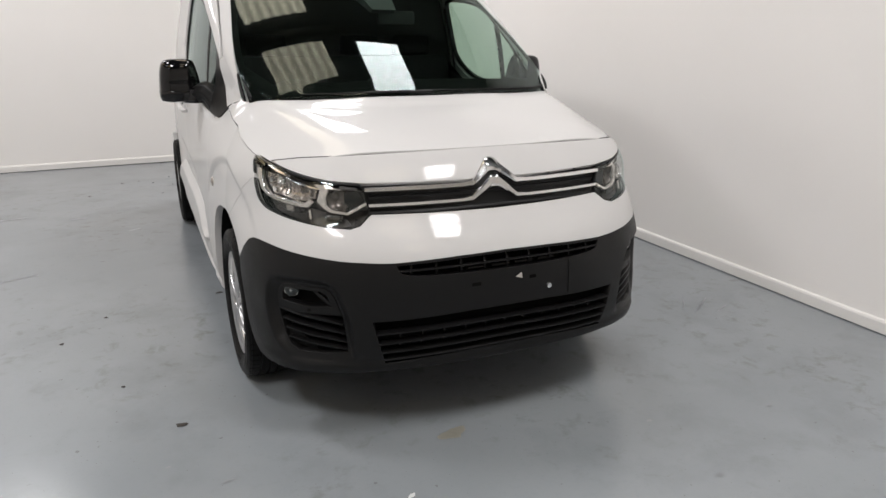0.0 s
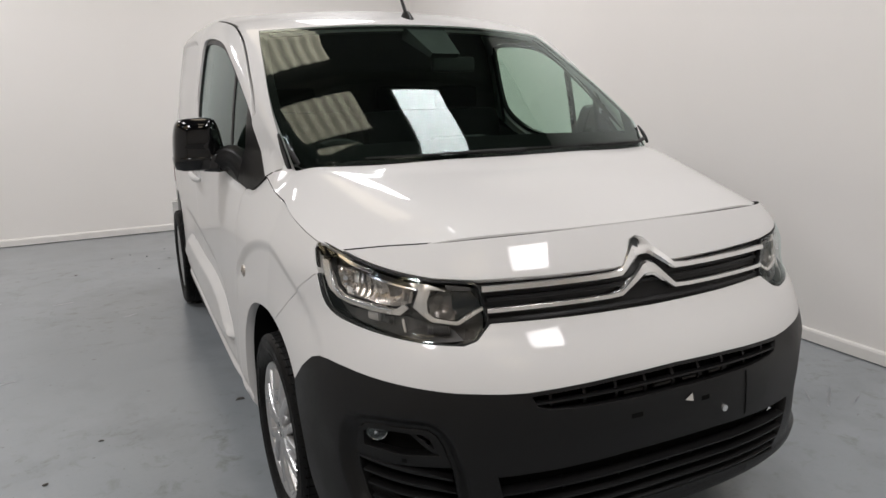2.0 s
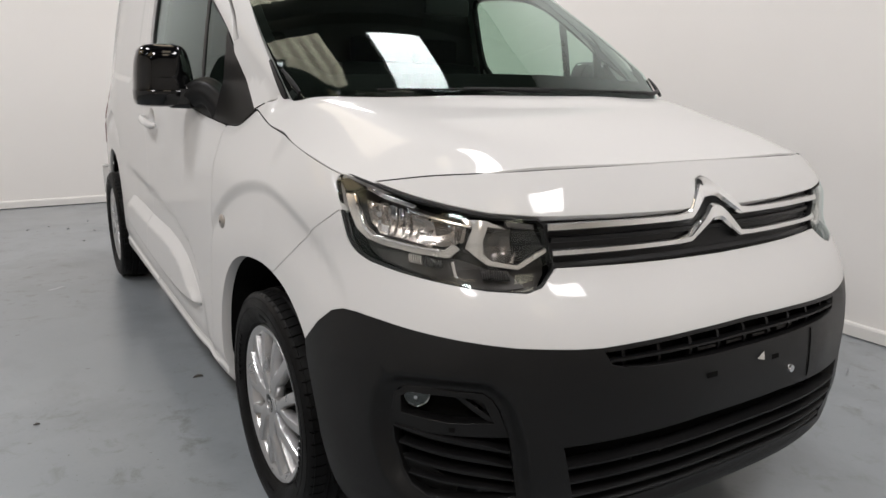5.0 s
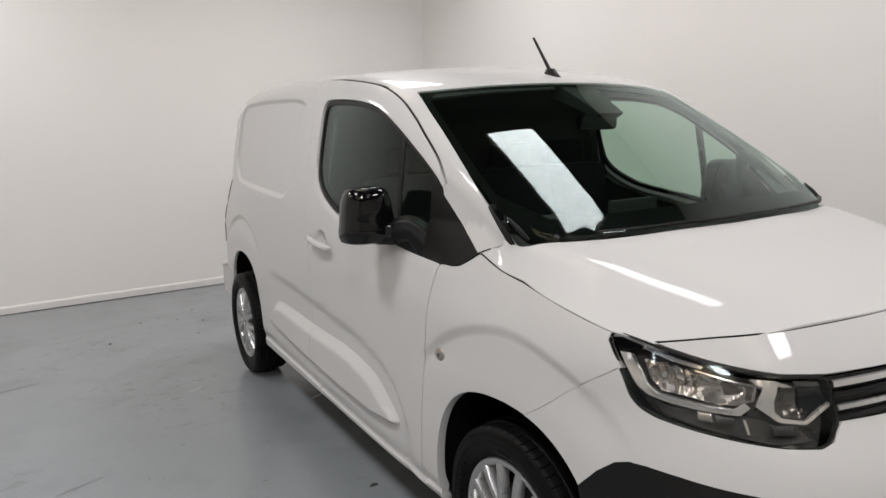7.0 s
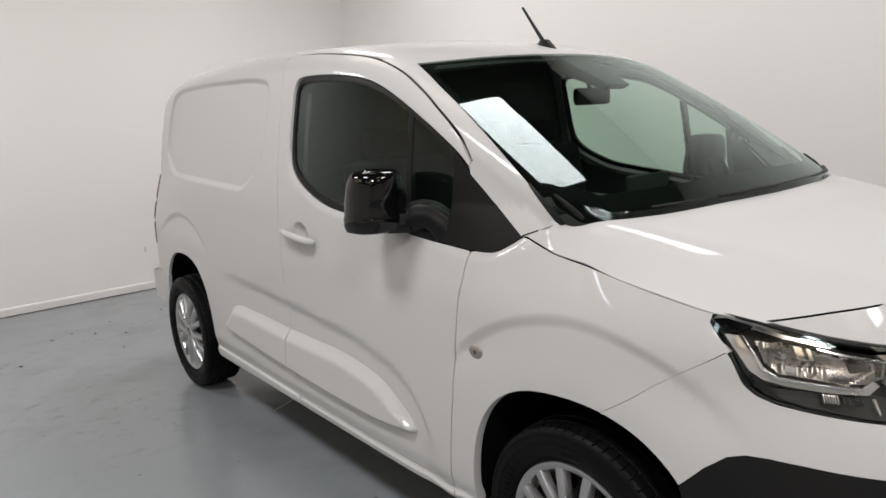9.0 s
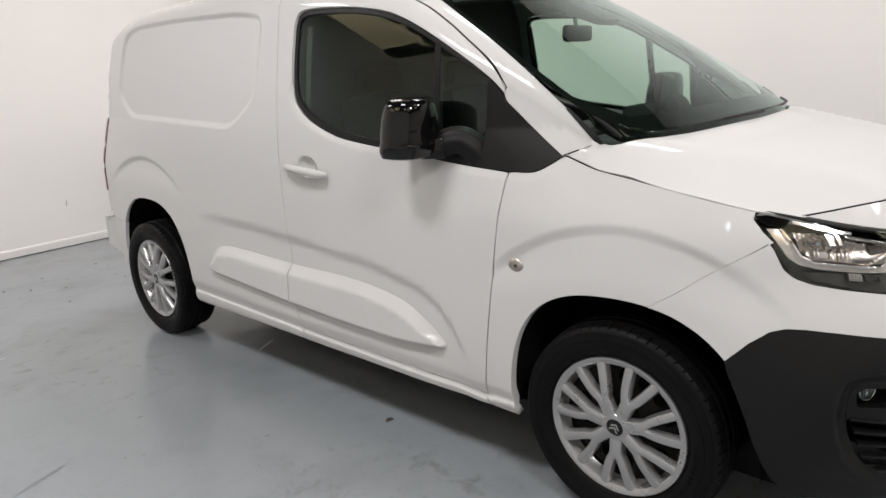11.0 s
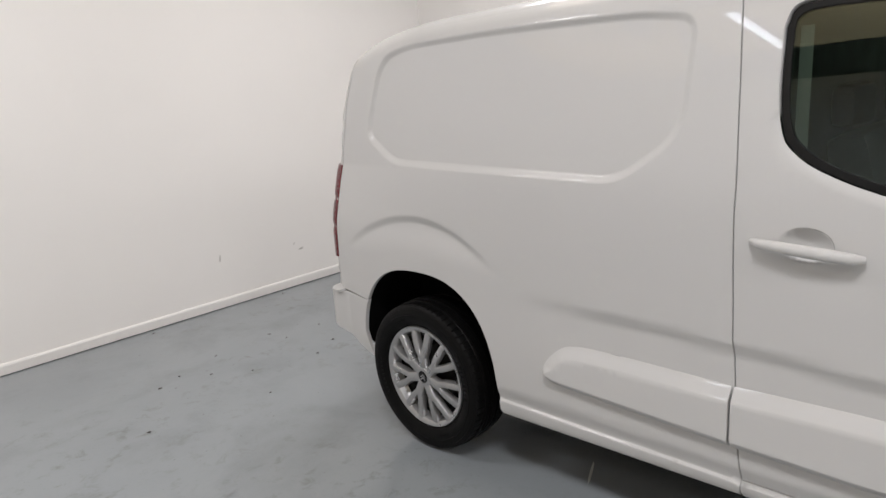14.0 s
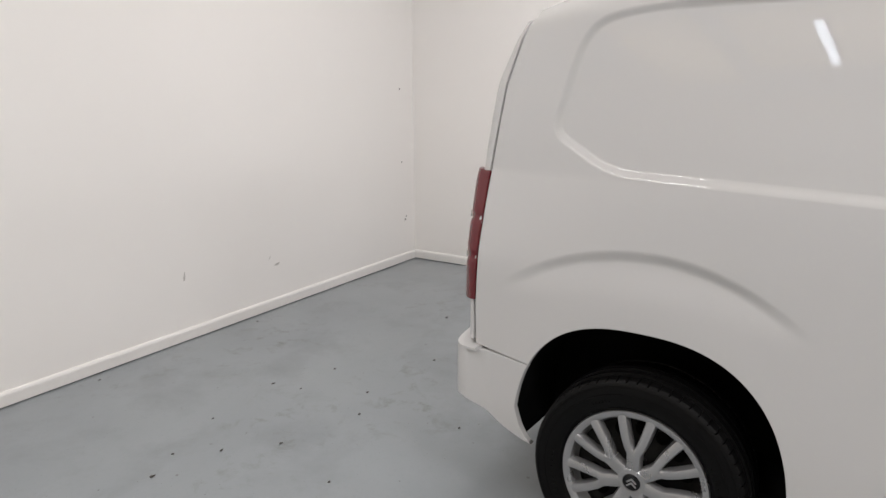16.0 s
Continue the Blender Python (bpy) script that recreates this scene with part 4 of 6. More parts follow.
# headlights
for sg, tag in ((1, False), (-1, True)):
    def inlay(name, pts, mt, back, depth=0.015, label="", step=0.012):
        lf = back if callable(back) else (lambda s, z: -back + 0 * s)
        return panel(name, pts, mt, head, gap=0, depth=depth, step=step, rim=0.007, flip=tag, lift=lf, label=label)

    head = panel("headlight", HEAD_OUT, LAMP, van, gap=0.003, depth=0.01, step=0.03, flip=tag, lift=lambda s, z: -0.052 + 0 * s, label="clear headlight with dark housing")
    panel("seal", HEAD_OUT, TRIM, head, holes=[inset(resample(HEAD_OUT, 0.012), 0.0030)], gap=0.0, depth=0.012, step=0.02, rim=0.008, flip=tag, lift=lambda s, z: -0.003 + 0 * s)
    inlay("light_guide", [(0.963, 0.958), (0.941, 0.923), (0.918, 0.886), (0.889, 0.868), (0.846, 0.860), (0.761, 0.853), (0.683, 0.850), (0.660, 0.865), (0.673, 0.874), (0.692, 0.861), (0.760, 0.8655), (0.864, 0.875), (0.894, 0.893), (0.910, 0.925), (0.931, 0.958)],
          BRIGHT, lambda s, z: -0.018 + 0.007 * ramp(s, 0.88, 0.95) - 0.004 * ramp(0.006 + 0 * s, 0, 0.01), 0.008, "pale chrome light guide", 0.008)
    inlay("guide_edge", [(0.931, 0.958), (0.910, 0.925), (0.894, 0.893), (0.864, 0.875), (0.760, 0.8655), (0.700, 0.8615), (0.700, 0.8640), (0.760, 0.8690), (0.861, 0.879), (0.889, 0.896), (0.905, 0.926), (0.925, 0.958)], CHROME, 0.009, 0.008)
    inlay("upper_trim", [(0.894, 0.979), (0.842, 0.968), (0.759, 0.954), (0.763, 0.949), (0.840, 0.960), (0.895, 0.974)], CHROME, 0.013, 0.005)
    inlay("upper_trim", [(0.778, 0.9465), (0.636, 0.9185), (0.636, 0.9150), (0.778, 0.9430)], CHROME, 0.015, 0.005)
    inlay("corner_trim", [(0.985, 0.984), (0.955, 0.987), (0.90, 0.977), (0.93, 0.966), (0.962, 0.966)], GLOSS, 0.006)
    inlay("main_reflector", [(0.898, 0.953), (0.774, 0.941), (0.648, 0.915), (0.652, 0.880), (0.692, 0.870), (0.760, 0.871), (0.859, 0.881), (0.890, 0.908)], REFLECTOR,
          lambda s, z: -0.022 - 0.030 * np.clip(1 - ((s - 0.790) / 0.115) ** 2 - ((z - 0.910) / 0.048) ** 2, 0, 1) ** 0.8 + 0.0022 * np.sin(s * 300) * ramp(s, 0.755, 0.785), 0.01, step=0.005)
    inlay("bulb_shield", [(0.824, 0.949), (0.809, 0.946), (0.806, 0.921), (0.820, 0.923)], CHROME, 0.016, 0.010)
    inlay("bulb_shield", [(0.800, 0.945), (0.793, 0.944), (0.790, 0.922), (0.797, 0.923)], CHROME, 0.016, 0.010)
    inlay("bulb_shield", [(0.847, 0.906), (0.828, 0.903), (0.827, 0.888), (0.845, 0.889)], CHROME, 0.017, 0.008)
    inlay("inner_panel", [(0.722, 0.930), (0.655, 0.915), (0.660, 0.884), (0.716, 0.892)], BOWL, lambda s, z: -0.020 - 0.014 * ramp(s, 0.66, 0.71), 0.01, "dark brown inner panel")
    inlay("beam_frame", [(0.657, 0.936), (0.606, 0.929), (0.570, 0.914), (0.604, 0.918), (0.612, 0.885), (0.610, 0.858), (0.594, 0.846), (0.542, 0.8375), (0.475, 0.865), (0.474, 0.860), (0.540, 0.8315), (0.602, 0.840), (0.626, 0.855), (0.646, 0.868), (0.634, 0.914)],
          BRIGHT, lambda s, z: -0.012 - 0.010 * ramp(s, 0.615, 0.645), 0.010, "pale chrome frame round the beam")
    inlay("beam_bowl", [(0.606, 0.915), (0.552, 0.910), (0.537, 0.883), (0.546, 0.842), (0.600, 0.850), (0.611, 0.882)], BOWL,
          lambda s, z: -0.018 - 0.026 * np.clip(1 - ((s - 0.575) / 0.040) ** 2 - ((z - 0.880) / 0.040) ** 2, 0, 1) ** 0.7, 0.01, "smoked projector bowl", 0.006)
    inlay("beam_blank", [(0.551, 0.910), (0.504, 0.906), (0.481, 0.868), (0.544, 0.8415)], GLOSS, lambda s, z: -0.016 - 0.006 * ramp(s, 0.48, 0.54), 0.01, "gloss black blank")
    inlay("top_bar", [(0.566, 0.927), (0.507, 0.918), (0.507, 0.910), (0.562, 0.916)], LAMP, 0.010, 0.006)
    c = Vector(skin(np.array([0.578]), np.array([0.880]))[0])
    c.x *= sg
    bm = bmesh.new()
    bmesh.ops.create_uvsphere(bm, u_segments=24, v_segments=14, radius=0.026, matrix=Matrix.Translation(c + Vector((sg * 0.020, 0.052, 0))) @ Matrix.Diagonal((1, 0.6, 0.95, 1)))
    part("projector", bm, BOWL, head, "smoked projector lens")
    for s0, s1, n, z0, z1, mt in ((0.746, 0.778, 6, 0.833, 0.849, BRIGHT), (0.700, 0.740, 7, 0.830, 0.845, LAMP), (0.560, 0.618, 12, 0.815, 0.831, LAMP)):
        for j in range(n):
            sj = s0 + (s1 - s0) * j / n
            bm = bmesh.new()
            strip(bm, skin, [sg * sj, sg * (sj + 0.0026)], lambda u: z0 + 0.05 * (abs(u) - s0), lambda u: z1 + 0.05 * (abs(u) - s0), -0.030, -0.018)
            part("lamp_rib", bm, mt, head)
    inlay("rib_divider", [(0.6775, 0.843), (0.6735, 0.843), (0.6715, 0.817), (0.6755, 0.817)], BRIGHT, 0.016, 0.006)
    inlay("lower_panel", [(0.88, 0.848), (0.76, 0.850), (0.66, 0.846), (0.55, 0.824), (0.53, 0.806), (0.62, 0.804), (0.76, 0.817), (0.86, 0.832)], DULL, lambda s, z: -0.036 + 0.006 * np.sin(s * 40), 0.004)
    bm = bmesh.new()
    q = Vector(skin(np.array([0.815]), np.array([0.922]))[0])
    q.x *= sg
    for dz, r in ((0.0, 0.006), (-0.016, 0.004)):
        cyl(bm, q + Vector((sg * 0.02, 0.07, dz)), q + Vector((-sg * 0.005, 0.034, dz)), r * 0.9, r, 14)
    part("bulb", bm, CHROME, head)
    panel("lens", HEAD_OUT, LENS, head, gap=0.0015, depth=0, step=0.03, flip=tag, lift=lambda s, z: -0.002 + 0 * s)

# side windows, sails, seals
opening = [sy(*p) for p in OPEN_TOP] + [sy(*p) for p in OPEN_BACK[1:]] + [sy(*p) for p in SAIL_LOW[1:]]
glass_line = [sy(*p) for p in spline([(0.478, 1.325), (0.744, 1.478), (0.86, 1.532), (0.956, 1.562), (1.10, 1.585), (1.25, 1.597), (1.36, 1.598), (1.402, 1.585), (1.413, 1.55), (1.411, 1.40), (1.396, 1.31), (1.37, 1.27),
                                     (1.315, 1.230), (1.21, 1.186), (1.091, 1.158), (0.84, 1.129), (0.60, 1.100), (0.478, 1.088)], 4)]
for k, tag in enumerate((False, True)):
    panel("window_seal", opening, TRIM, doors[k], holes=[glass_line], gap=0.0015, depth=0.02, step=0.02, flip=tag, lift=lambda s, z: -0.010 + 0 * s, label="black rubber window seal")
    panel("window_pane", inset(resample(glass_line, 0.02), -0.004), GLASS, doors[k], gap=0, depth=0, step=0.04, flip=tag, lift=lambda s, z: -0.016 + 0 * s)
    sail = [sy(y, z - 0.004) for y, z in SAIL_TOP] + [sy(*p) for p in SAIL_LOW[::-1]] + [sy(0.492, 1.068), sy(0.492, 1.338)]
    panel("mirror_sail", sail, PLASTIC, doors[k], gap=0.001, depth=0.02, step=0.02, flip=tag, lift=lambda s, z: -0.003 + 0 * s, label="matt black sail panel")
    panel("division_bar", [sy(0.695, 1.10), sy(0.675, 1.10), sy(0.690, 1.45), sy(0.712, 1.458)], TRIM, doors[k], gap=0, depth=0.02, step=0.02, flip=tag, lift=lambda s, z: -0.013 + 0 * s)

# door handles, indicators
for k, sg in enumerate((1, -1)):
    bm = bmesh.new()
    pts = [(-0.878, 1.210, 1.002), (-0.893, 1.228, 1.004), (-0.901, 1.28, 1.010), (-0.902, 1.34, 1.015), (-0.899, 1.40, 1.019), (-0.890, 1.455, 1.022), (-0.874, 1.478, 1.024)]
    tube(bm, [(x * sg, y, z) for x, y, z in pts], [0.007, 0.012, 0.0135, 0.0135, 0.013, 0.011, 0.006], 12, 1.2)
    handle = part("door_handle", bm, PAINT, doors[k])
    panel("handle_cup", CUP, PAINT, doors[k], gap=-0.003, depth=0, step=0.008, rim=0.008, flip=bool(k),
          lift=lambda s, z: 0.0005 - 0.024 * np.clip(1 - ((s - SIDE - 1.345) / 0.064) ** 2 - ((z - 1.022) / 0.044) ** 2, 0, 1) ** 0.7)
    bm = bmesh.new()
    c = Vector(skin(np.array([SIDE + 0.340]), np.array([0.772]))[0])
    bmesh.ops.create_uvsphere(bm, u_segments=18, v_segments=10, radius=0.026, matrix=Matrix.Translation((c.x * sg, c.y, c.z)) @ Matrix.Diagonal((0.35, 1.1, 0.85, 1)))
    ind = part("side_indicator", bm, REFLECTOR, van, "oval clear side indicator")
    bm = bmesh.new()
    bmesh.ops.create_uvsphere(bm, u_segments=12, v_segments=8, radius=0.010, matrix=Matrix.Translation((c.x * sg - sg * 0.005, c.y - 0.004, c.z)) @ Matrix.Diagonal((0.5, 1, 0.9, 1)))
    part("bulb", bm, BOWL, ind)

# door mirrors
for k, sg in enumerate((1, -1)):
    bm = bmesh.new()
    # height, reach outwards, reach inwards, depth
    levels = [(1.099, 0.070, 0.078, 0.78), (1.104, 0.086, 0.090, 0.92), (1.122, 0.094, 0.096, 1.02), (1.1465, 0.096, 0.096, 1.04), (1.1485, 0.096, 0.095, 1.03), (1.152, 0.094, 0.093, 1.01), (1.190, 0.094, 0.086, 1.03), (1.225, 0.093, 0.078, 1.00),
              (1.250, 0.090, 0.071, 0.95), (1.270, 0.085, 0.064, 0.88), (1.282, 0.077, 0.057, 0.79), (1.289, 0.065, 0.048, 0.66), (1.293, 0.044, 0.032, 0.44)]
    rings = []
    for z, out_w, in_w, fy in levels:
        tilt = (z - 1.10) * 0.10
        cx, cy = -0.926 + tilt * 0.5, 0.712 - tilt
        ring_v = []
        for j in range(40):
            a = 2 * math.pi * j / 40
            ca, sa = math.cos(a), math.sin(a)
            x = cx + (in_w if ca > 0 else out_w) * math.copysign(abs(ca) ** 0.66, ca)
            y = cy + (0.070 if sa > 0 else 0.088) * fy * math.copysign(abs(sa) ** 0.74, sa)
            ring_v.append(bm.verts.new((x * sg, y, z)))
        rings.append(ring_v)
    for a, b in zip(rings, rings[1:]):
        for j in range(40):
            bm.faces.new((a[j], a[(j + 1) % 40], b[(j + 1) % 40], b[j]))
    bm.faces.new(rings[0][::-1])
    bm.faces.new(rings[-1])
    bmesh.ops.recalc_face_normals(bm, faces=bm.faces)
    mirror = part("door_mirror", bm, GLOSS, van, "gloss black door mirror")
    bm = bmesh.new()
    box(bm, -0.060, 0.030, -0.036, 0.036, -0.037, 0.036, 0.016, Matrix.Translation((sg * -0.862, 0.640, 1.130)) @ Matrix.Rotation(math.atan2(-0.10, 0.09 * sg), 4, "Z"), 4)
    part("mirror_arm", bm, GLOSS, mirror)
    # the foot bends down to the sail, with fine ridges along it
    bm = bmesh.new()
    foot = spline([(-0.850, 0.630, 1.134), (-0.830, 0.602, 1.146), (-0.811, 0.575, 1.146), (-0.794, 0.551, 1.128), (-0.780, 0.535, 1.102), (-0.772, 0.527, 1.082)], 5)
    rings = []
    for k, c in enumerate(foot):
        c, d = Vector(c), (Vector(foot[min(k + 1, len(foot) - 1)]) - Vector(foot[max(k - 1, 0)])).normalized()
        a = d.cross(Vector((0, 0, 1))).normalized() if abs(d.z) < 0.98 else Vector((-0.77, -0.63, 0))
        b = a.cross(d).normalized()
        t = k / (len(foot) - 1)
        ring_v = []
        for q in range(48):
            f = 2 * math.pi * q / 48
            r = (0.042 + 0.008 * t) * (1 + 0.035 * math.cos(8 * f))
            p = c + a * r * 0.9 * math.cos(f) + b * r * math.sin(f)
            ring_v.append(bm.verts.new((p.x * sg, p.y, p.z)))
        rings.append(ring_v)
    for u, v in zip(rings, rings[1:]):
        for q in range(48):
            bm.faces.new((u[q], u[(q + 1) % 48], v[(q + 1) % 48], v[q]))
    bm.faces.new(rings[0])
    bm.faces.new(rings[-1])
    part("mirror_foot", bm, PLASTIC, mirror, "matt black ribbed mirror foot")
    bm = bmesh.new()
    box(bm, sg * -0.955, sg * -0.888, 0.750, 0.7700, 1.140, 1.222, 0.003)
    part("mirror_glass", bm, CHROME, mirror)

# aerial
bm = bmesh.new()
rings = []
for z, l0, l1, w in ((1.655, 0.762, 0.892, 0.036), (1.674, 0.770, 0.885, 0.031), (1.694, 0.792, 0.868, 0.020), (1.712, 0.812, 0.854, 0.011)):
    rings.append([bm.verts.new((w * math.sin(a), (l0 + l1) / 2 - (l1 - l0) / 2 * math.cos(a), z + 0.12 * ((l0 + l1) / 2 - (l1 - l0) / 2 * math.cos(a) - 0.83))) for a in (2 * math.pi * j / 16 for j in range(16))])
for a, b in zip(rings, rings[1:]):
    for j in range(16):
        bm.faces.new((a[j], a[(j + 1) % 16], b[(j + 1) % 16], b[j]))
bm.faces.new(rings[-1])
aerial = part("aerial", bm, TRIM, van, "black roof aerial")
bm = bmesh.new()
tube(bm, [(0, 0.832, 1.695), (0, 0.885, 1.765), (0, 0.947, 1.848)], [0.0085, 0.0066, 0.0050], 10)
part("whip", bm, TRIM, aerial)

# tail: rear doors, lamps, bumper
tail = [(SIDE + 3.390, 0.625), (SIDE + 3.396, 0.75), (SIDE + 3.382, 1.19), (SIDE + 3.349, 1.45), (SIDE + 3.289, float(edge_height(3.29)) - 0.034), (tail_mid(1.655) - 0.4, 1.650), (tail_mid(1.655), 1.655), (tail_mid(1.60), 1.60), (tail_mid(1.45), 1.45), (tail_mid(1.30), 1.30), (tail_mid(1.15), 1.15), (tail_mid(0.625), 0.625)]
both("rear_door", tail, PAINT, van, step=0.04, gap=0.004)
for k, tag in enumerate((False, True)):
    lamp_out = [(SIDE + 3.393, 0.762), (SIDE + 3.389, 0.98), (SIDE + 3.381, 1.180), (SIDE + 3.47, 1.182), (SIDE + 3.50, 1.08), (SIDE + 3.505, 0.90), (SIDE + 3.495, 0.765)]
    lamp = panel("tail_lamp", lamp_out, RED, van, gap=0.001, depth=0.03, step=0.012, rim=0.008, flip=tag,
                 lift=lambda s, z: 0.004 + 0.014 * ramp(s, SIDE + 3.40, SIDE + 3.44) - 0.006 * (np.exp(-((z - 0.905) / 0.012) ** 2) + np.exp(-((z - 1.03) / 0.012) ** 2)), label="tall dark red tail lamp")
    for zc in (0.905, 1.035):
        panel("clear_band", [(SIDE + 3.450, zc - 0.010), (SIDE + 3.498, zc - 0.010), (SIDE + 3.498, zc + 0.010), (SIDE + 3.450, zc + 0.010)], BRIGHT, lamp, gap=0, depth=0.006, step=0.01, rim=0.006, flip=tag, lift=lambda s, z: 0.022 + 0 * s)
rb = [sy(*p) for p in rear_arch[:rc + 1][::-1] if p[1] > 0.41] + [sy(3.212, 0.37), sy(3.190, 0.330), sy(3.168, 0.311)] + spline([(SIDE + 3.20, 0.316), (SIDE + 3.27, 0.343), (SIDE + 3.34, 0.385), (SIDE + 3.40, 0.425), (SIDE + 3.46, 0.452), (SIDE + 3.54, 0.462)], 4) + [(tail_mid(0.46), 0.465), (tail_mid(0.6), 0.612), (SIDE + 3.60, 0.612), (SIDE + 3.42, 0.612), (SIDE + 3.386, 0.604)]


def rear_lift(s, z):
    return 0.040 * ramp(s, SIDE + 3.33, SIDE + 3.42)


both("rear_bumper", rb, PAINT, van, step=0.013, lift=rear_lift, depth=0.02)

for sg in (1, -1):
    band("bumper_ledge", PAINT, van, sg * (SIDE + 3.365), sg * tail_mid(0.6), lambda u: 0.598, lambda u: 0.6105, -0.02, 0.036)

# dark seals in the joints between the panels
def seal(name, pts, fn=skin, mirror=True, r=0.0038, sink=0.0068, material=DARK):
    u, v = np.array([p[0] for p in pts]), np.array([p[1] for p in pts])
    p, n = fn(u, v), normals_of(fn, u, v)
    n = n * np.sign((n * (p - heart(p))).sum(1))[:, None]
    for sg in ((1, -1) if mirror else (1,)):
        bm = bmesh.new()
        tube(bm, [(sg * q[0], q[1], q[2]) for q in p - sink * n], r, 6)
        part(name, bm, material, van)


seal("bonnet_seal", [sy(*p) for p in BONNET_SIDE])
seal("bonnet_seal", seam_full, mirror=False)
# lining grey here puts the light that reaches this joint into the colour
seal("door_seal", [sy(*p) for p in DOOR_FRONT], r=0.0045, sink=0.0095, material=LINER)
seal("wing_flange", [sy(*p) for p in spline(WING_SEAM, 6)[2:]], r=0.0055, sink=0.0070, material=PAINT)
seal("door_seal", [sy(*p) for p in DOOR_REAR], sink=0.013)
# lining grey again, so that this joint looks lit
seal("pillar_seal", [(y, w_of(y, z)) for y, z in DOOR_TOP if y < 1.53], section, r=0.0045, sink=0.0055, material=LINER)

seal("pillar_foot_seal", [(0.212, w_of(0.212, 1.110)), (0.170, -0.028), (0.136, 0.008), (0.119, edge_w(0.118) - 0.008)], section, r=0.0024, sink=0.0006)

# dark shell behind the joints, under-floor and wheel wells
shell_low = [(0.0, 0.30), (0.60, 0.30)] + [sy(-0.40, 0.30)] + [sy(*p) for p in arch(-0.010, 0.384, 0.30, 0.735, 180, 0, 20, 2.8, 0.407, 2.4)] + [sy(2.40, 0.30)] + [sy(*p) for p in arch(2.825, 0.425, 0.30, 0.775, 180, 0, 20) if p[0] < 3.1 or p[1] > 0.46] + [(SIDE + 3.26, 0.44), (SIDE + 3.36, 0.48)]
top_run = [(SIDE + 3.36, 1.56), (SIDE + 3.20, 1.63), (SIDE + 2.4, 1.69), (SIDE + 1.56, 1.66), (SIDE + 1.50, 1.55), (SIDE + 1.47, 1.24), (SIDE + 1.2, 1.11), (SIDE + 0.5, 1.035), (SIDE + 0.25, 1.03), (SIDE, 1.0), (1.05, 0.94), (0.8, 0.93), (0.5, 0.88), (0.0, 0.86)]
both("inner_shell", shell_low + top_run, DARK, van, fn=lambda s, z: skin(s, z, plain=True), gap=0, depth=0, step=0.05, lift=lambda s, z: -0.052 - 0.065 * (1 - ramp(s, 0.95, 1.15)))
bm = bmesh.new()
box(bm, -0.74, 0.74, -0.55, 3.05, 0.24, 0.32, 0.02)
part("underfloor", bm, DARK, van)
for q in (FA, RA):
    cy, a, t = q["cy"], q["a"], q["top"]
    for sg in (1, -1):
        bm = bmesh.new()
        pr = [(cy + a + 0.006, 0.282)] + arch(cy, a + 0.006, 0.285, t + 0.008, 0, 180, 24, q.get("e", 2.6), q["af"] + 0.006, q["ef"]) + [(cy - q["af"] - 0.006, 0.282)]
        lo = [bm.verts.new((sg * -(float(half_width(y, min(z, 0.7))) - (0.11 if y > 3.0 and z < 0.316 else 0.022)), y, z)) for y, z in pr]
        hi = [bm.verts.new((sg * -0.50, y, z)) for y, z in pr]
        for j in range(len(pr) - 1):
            bm.faces.new((lo[j], lo[j + 1], hi[j + 1], hi[j]))
        bm.faces.new(hi)
        part("wheel_well", bm, DARK, van)

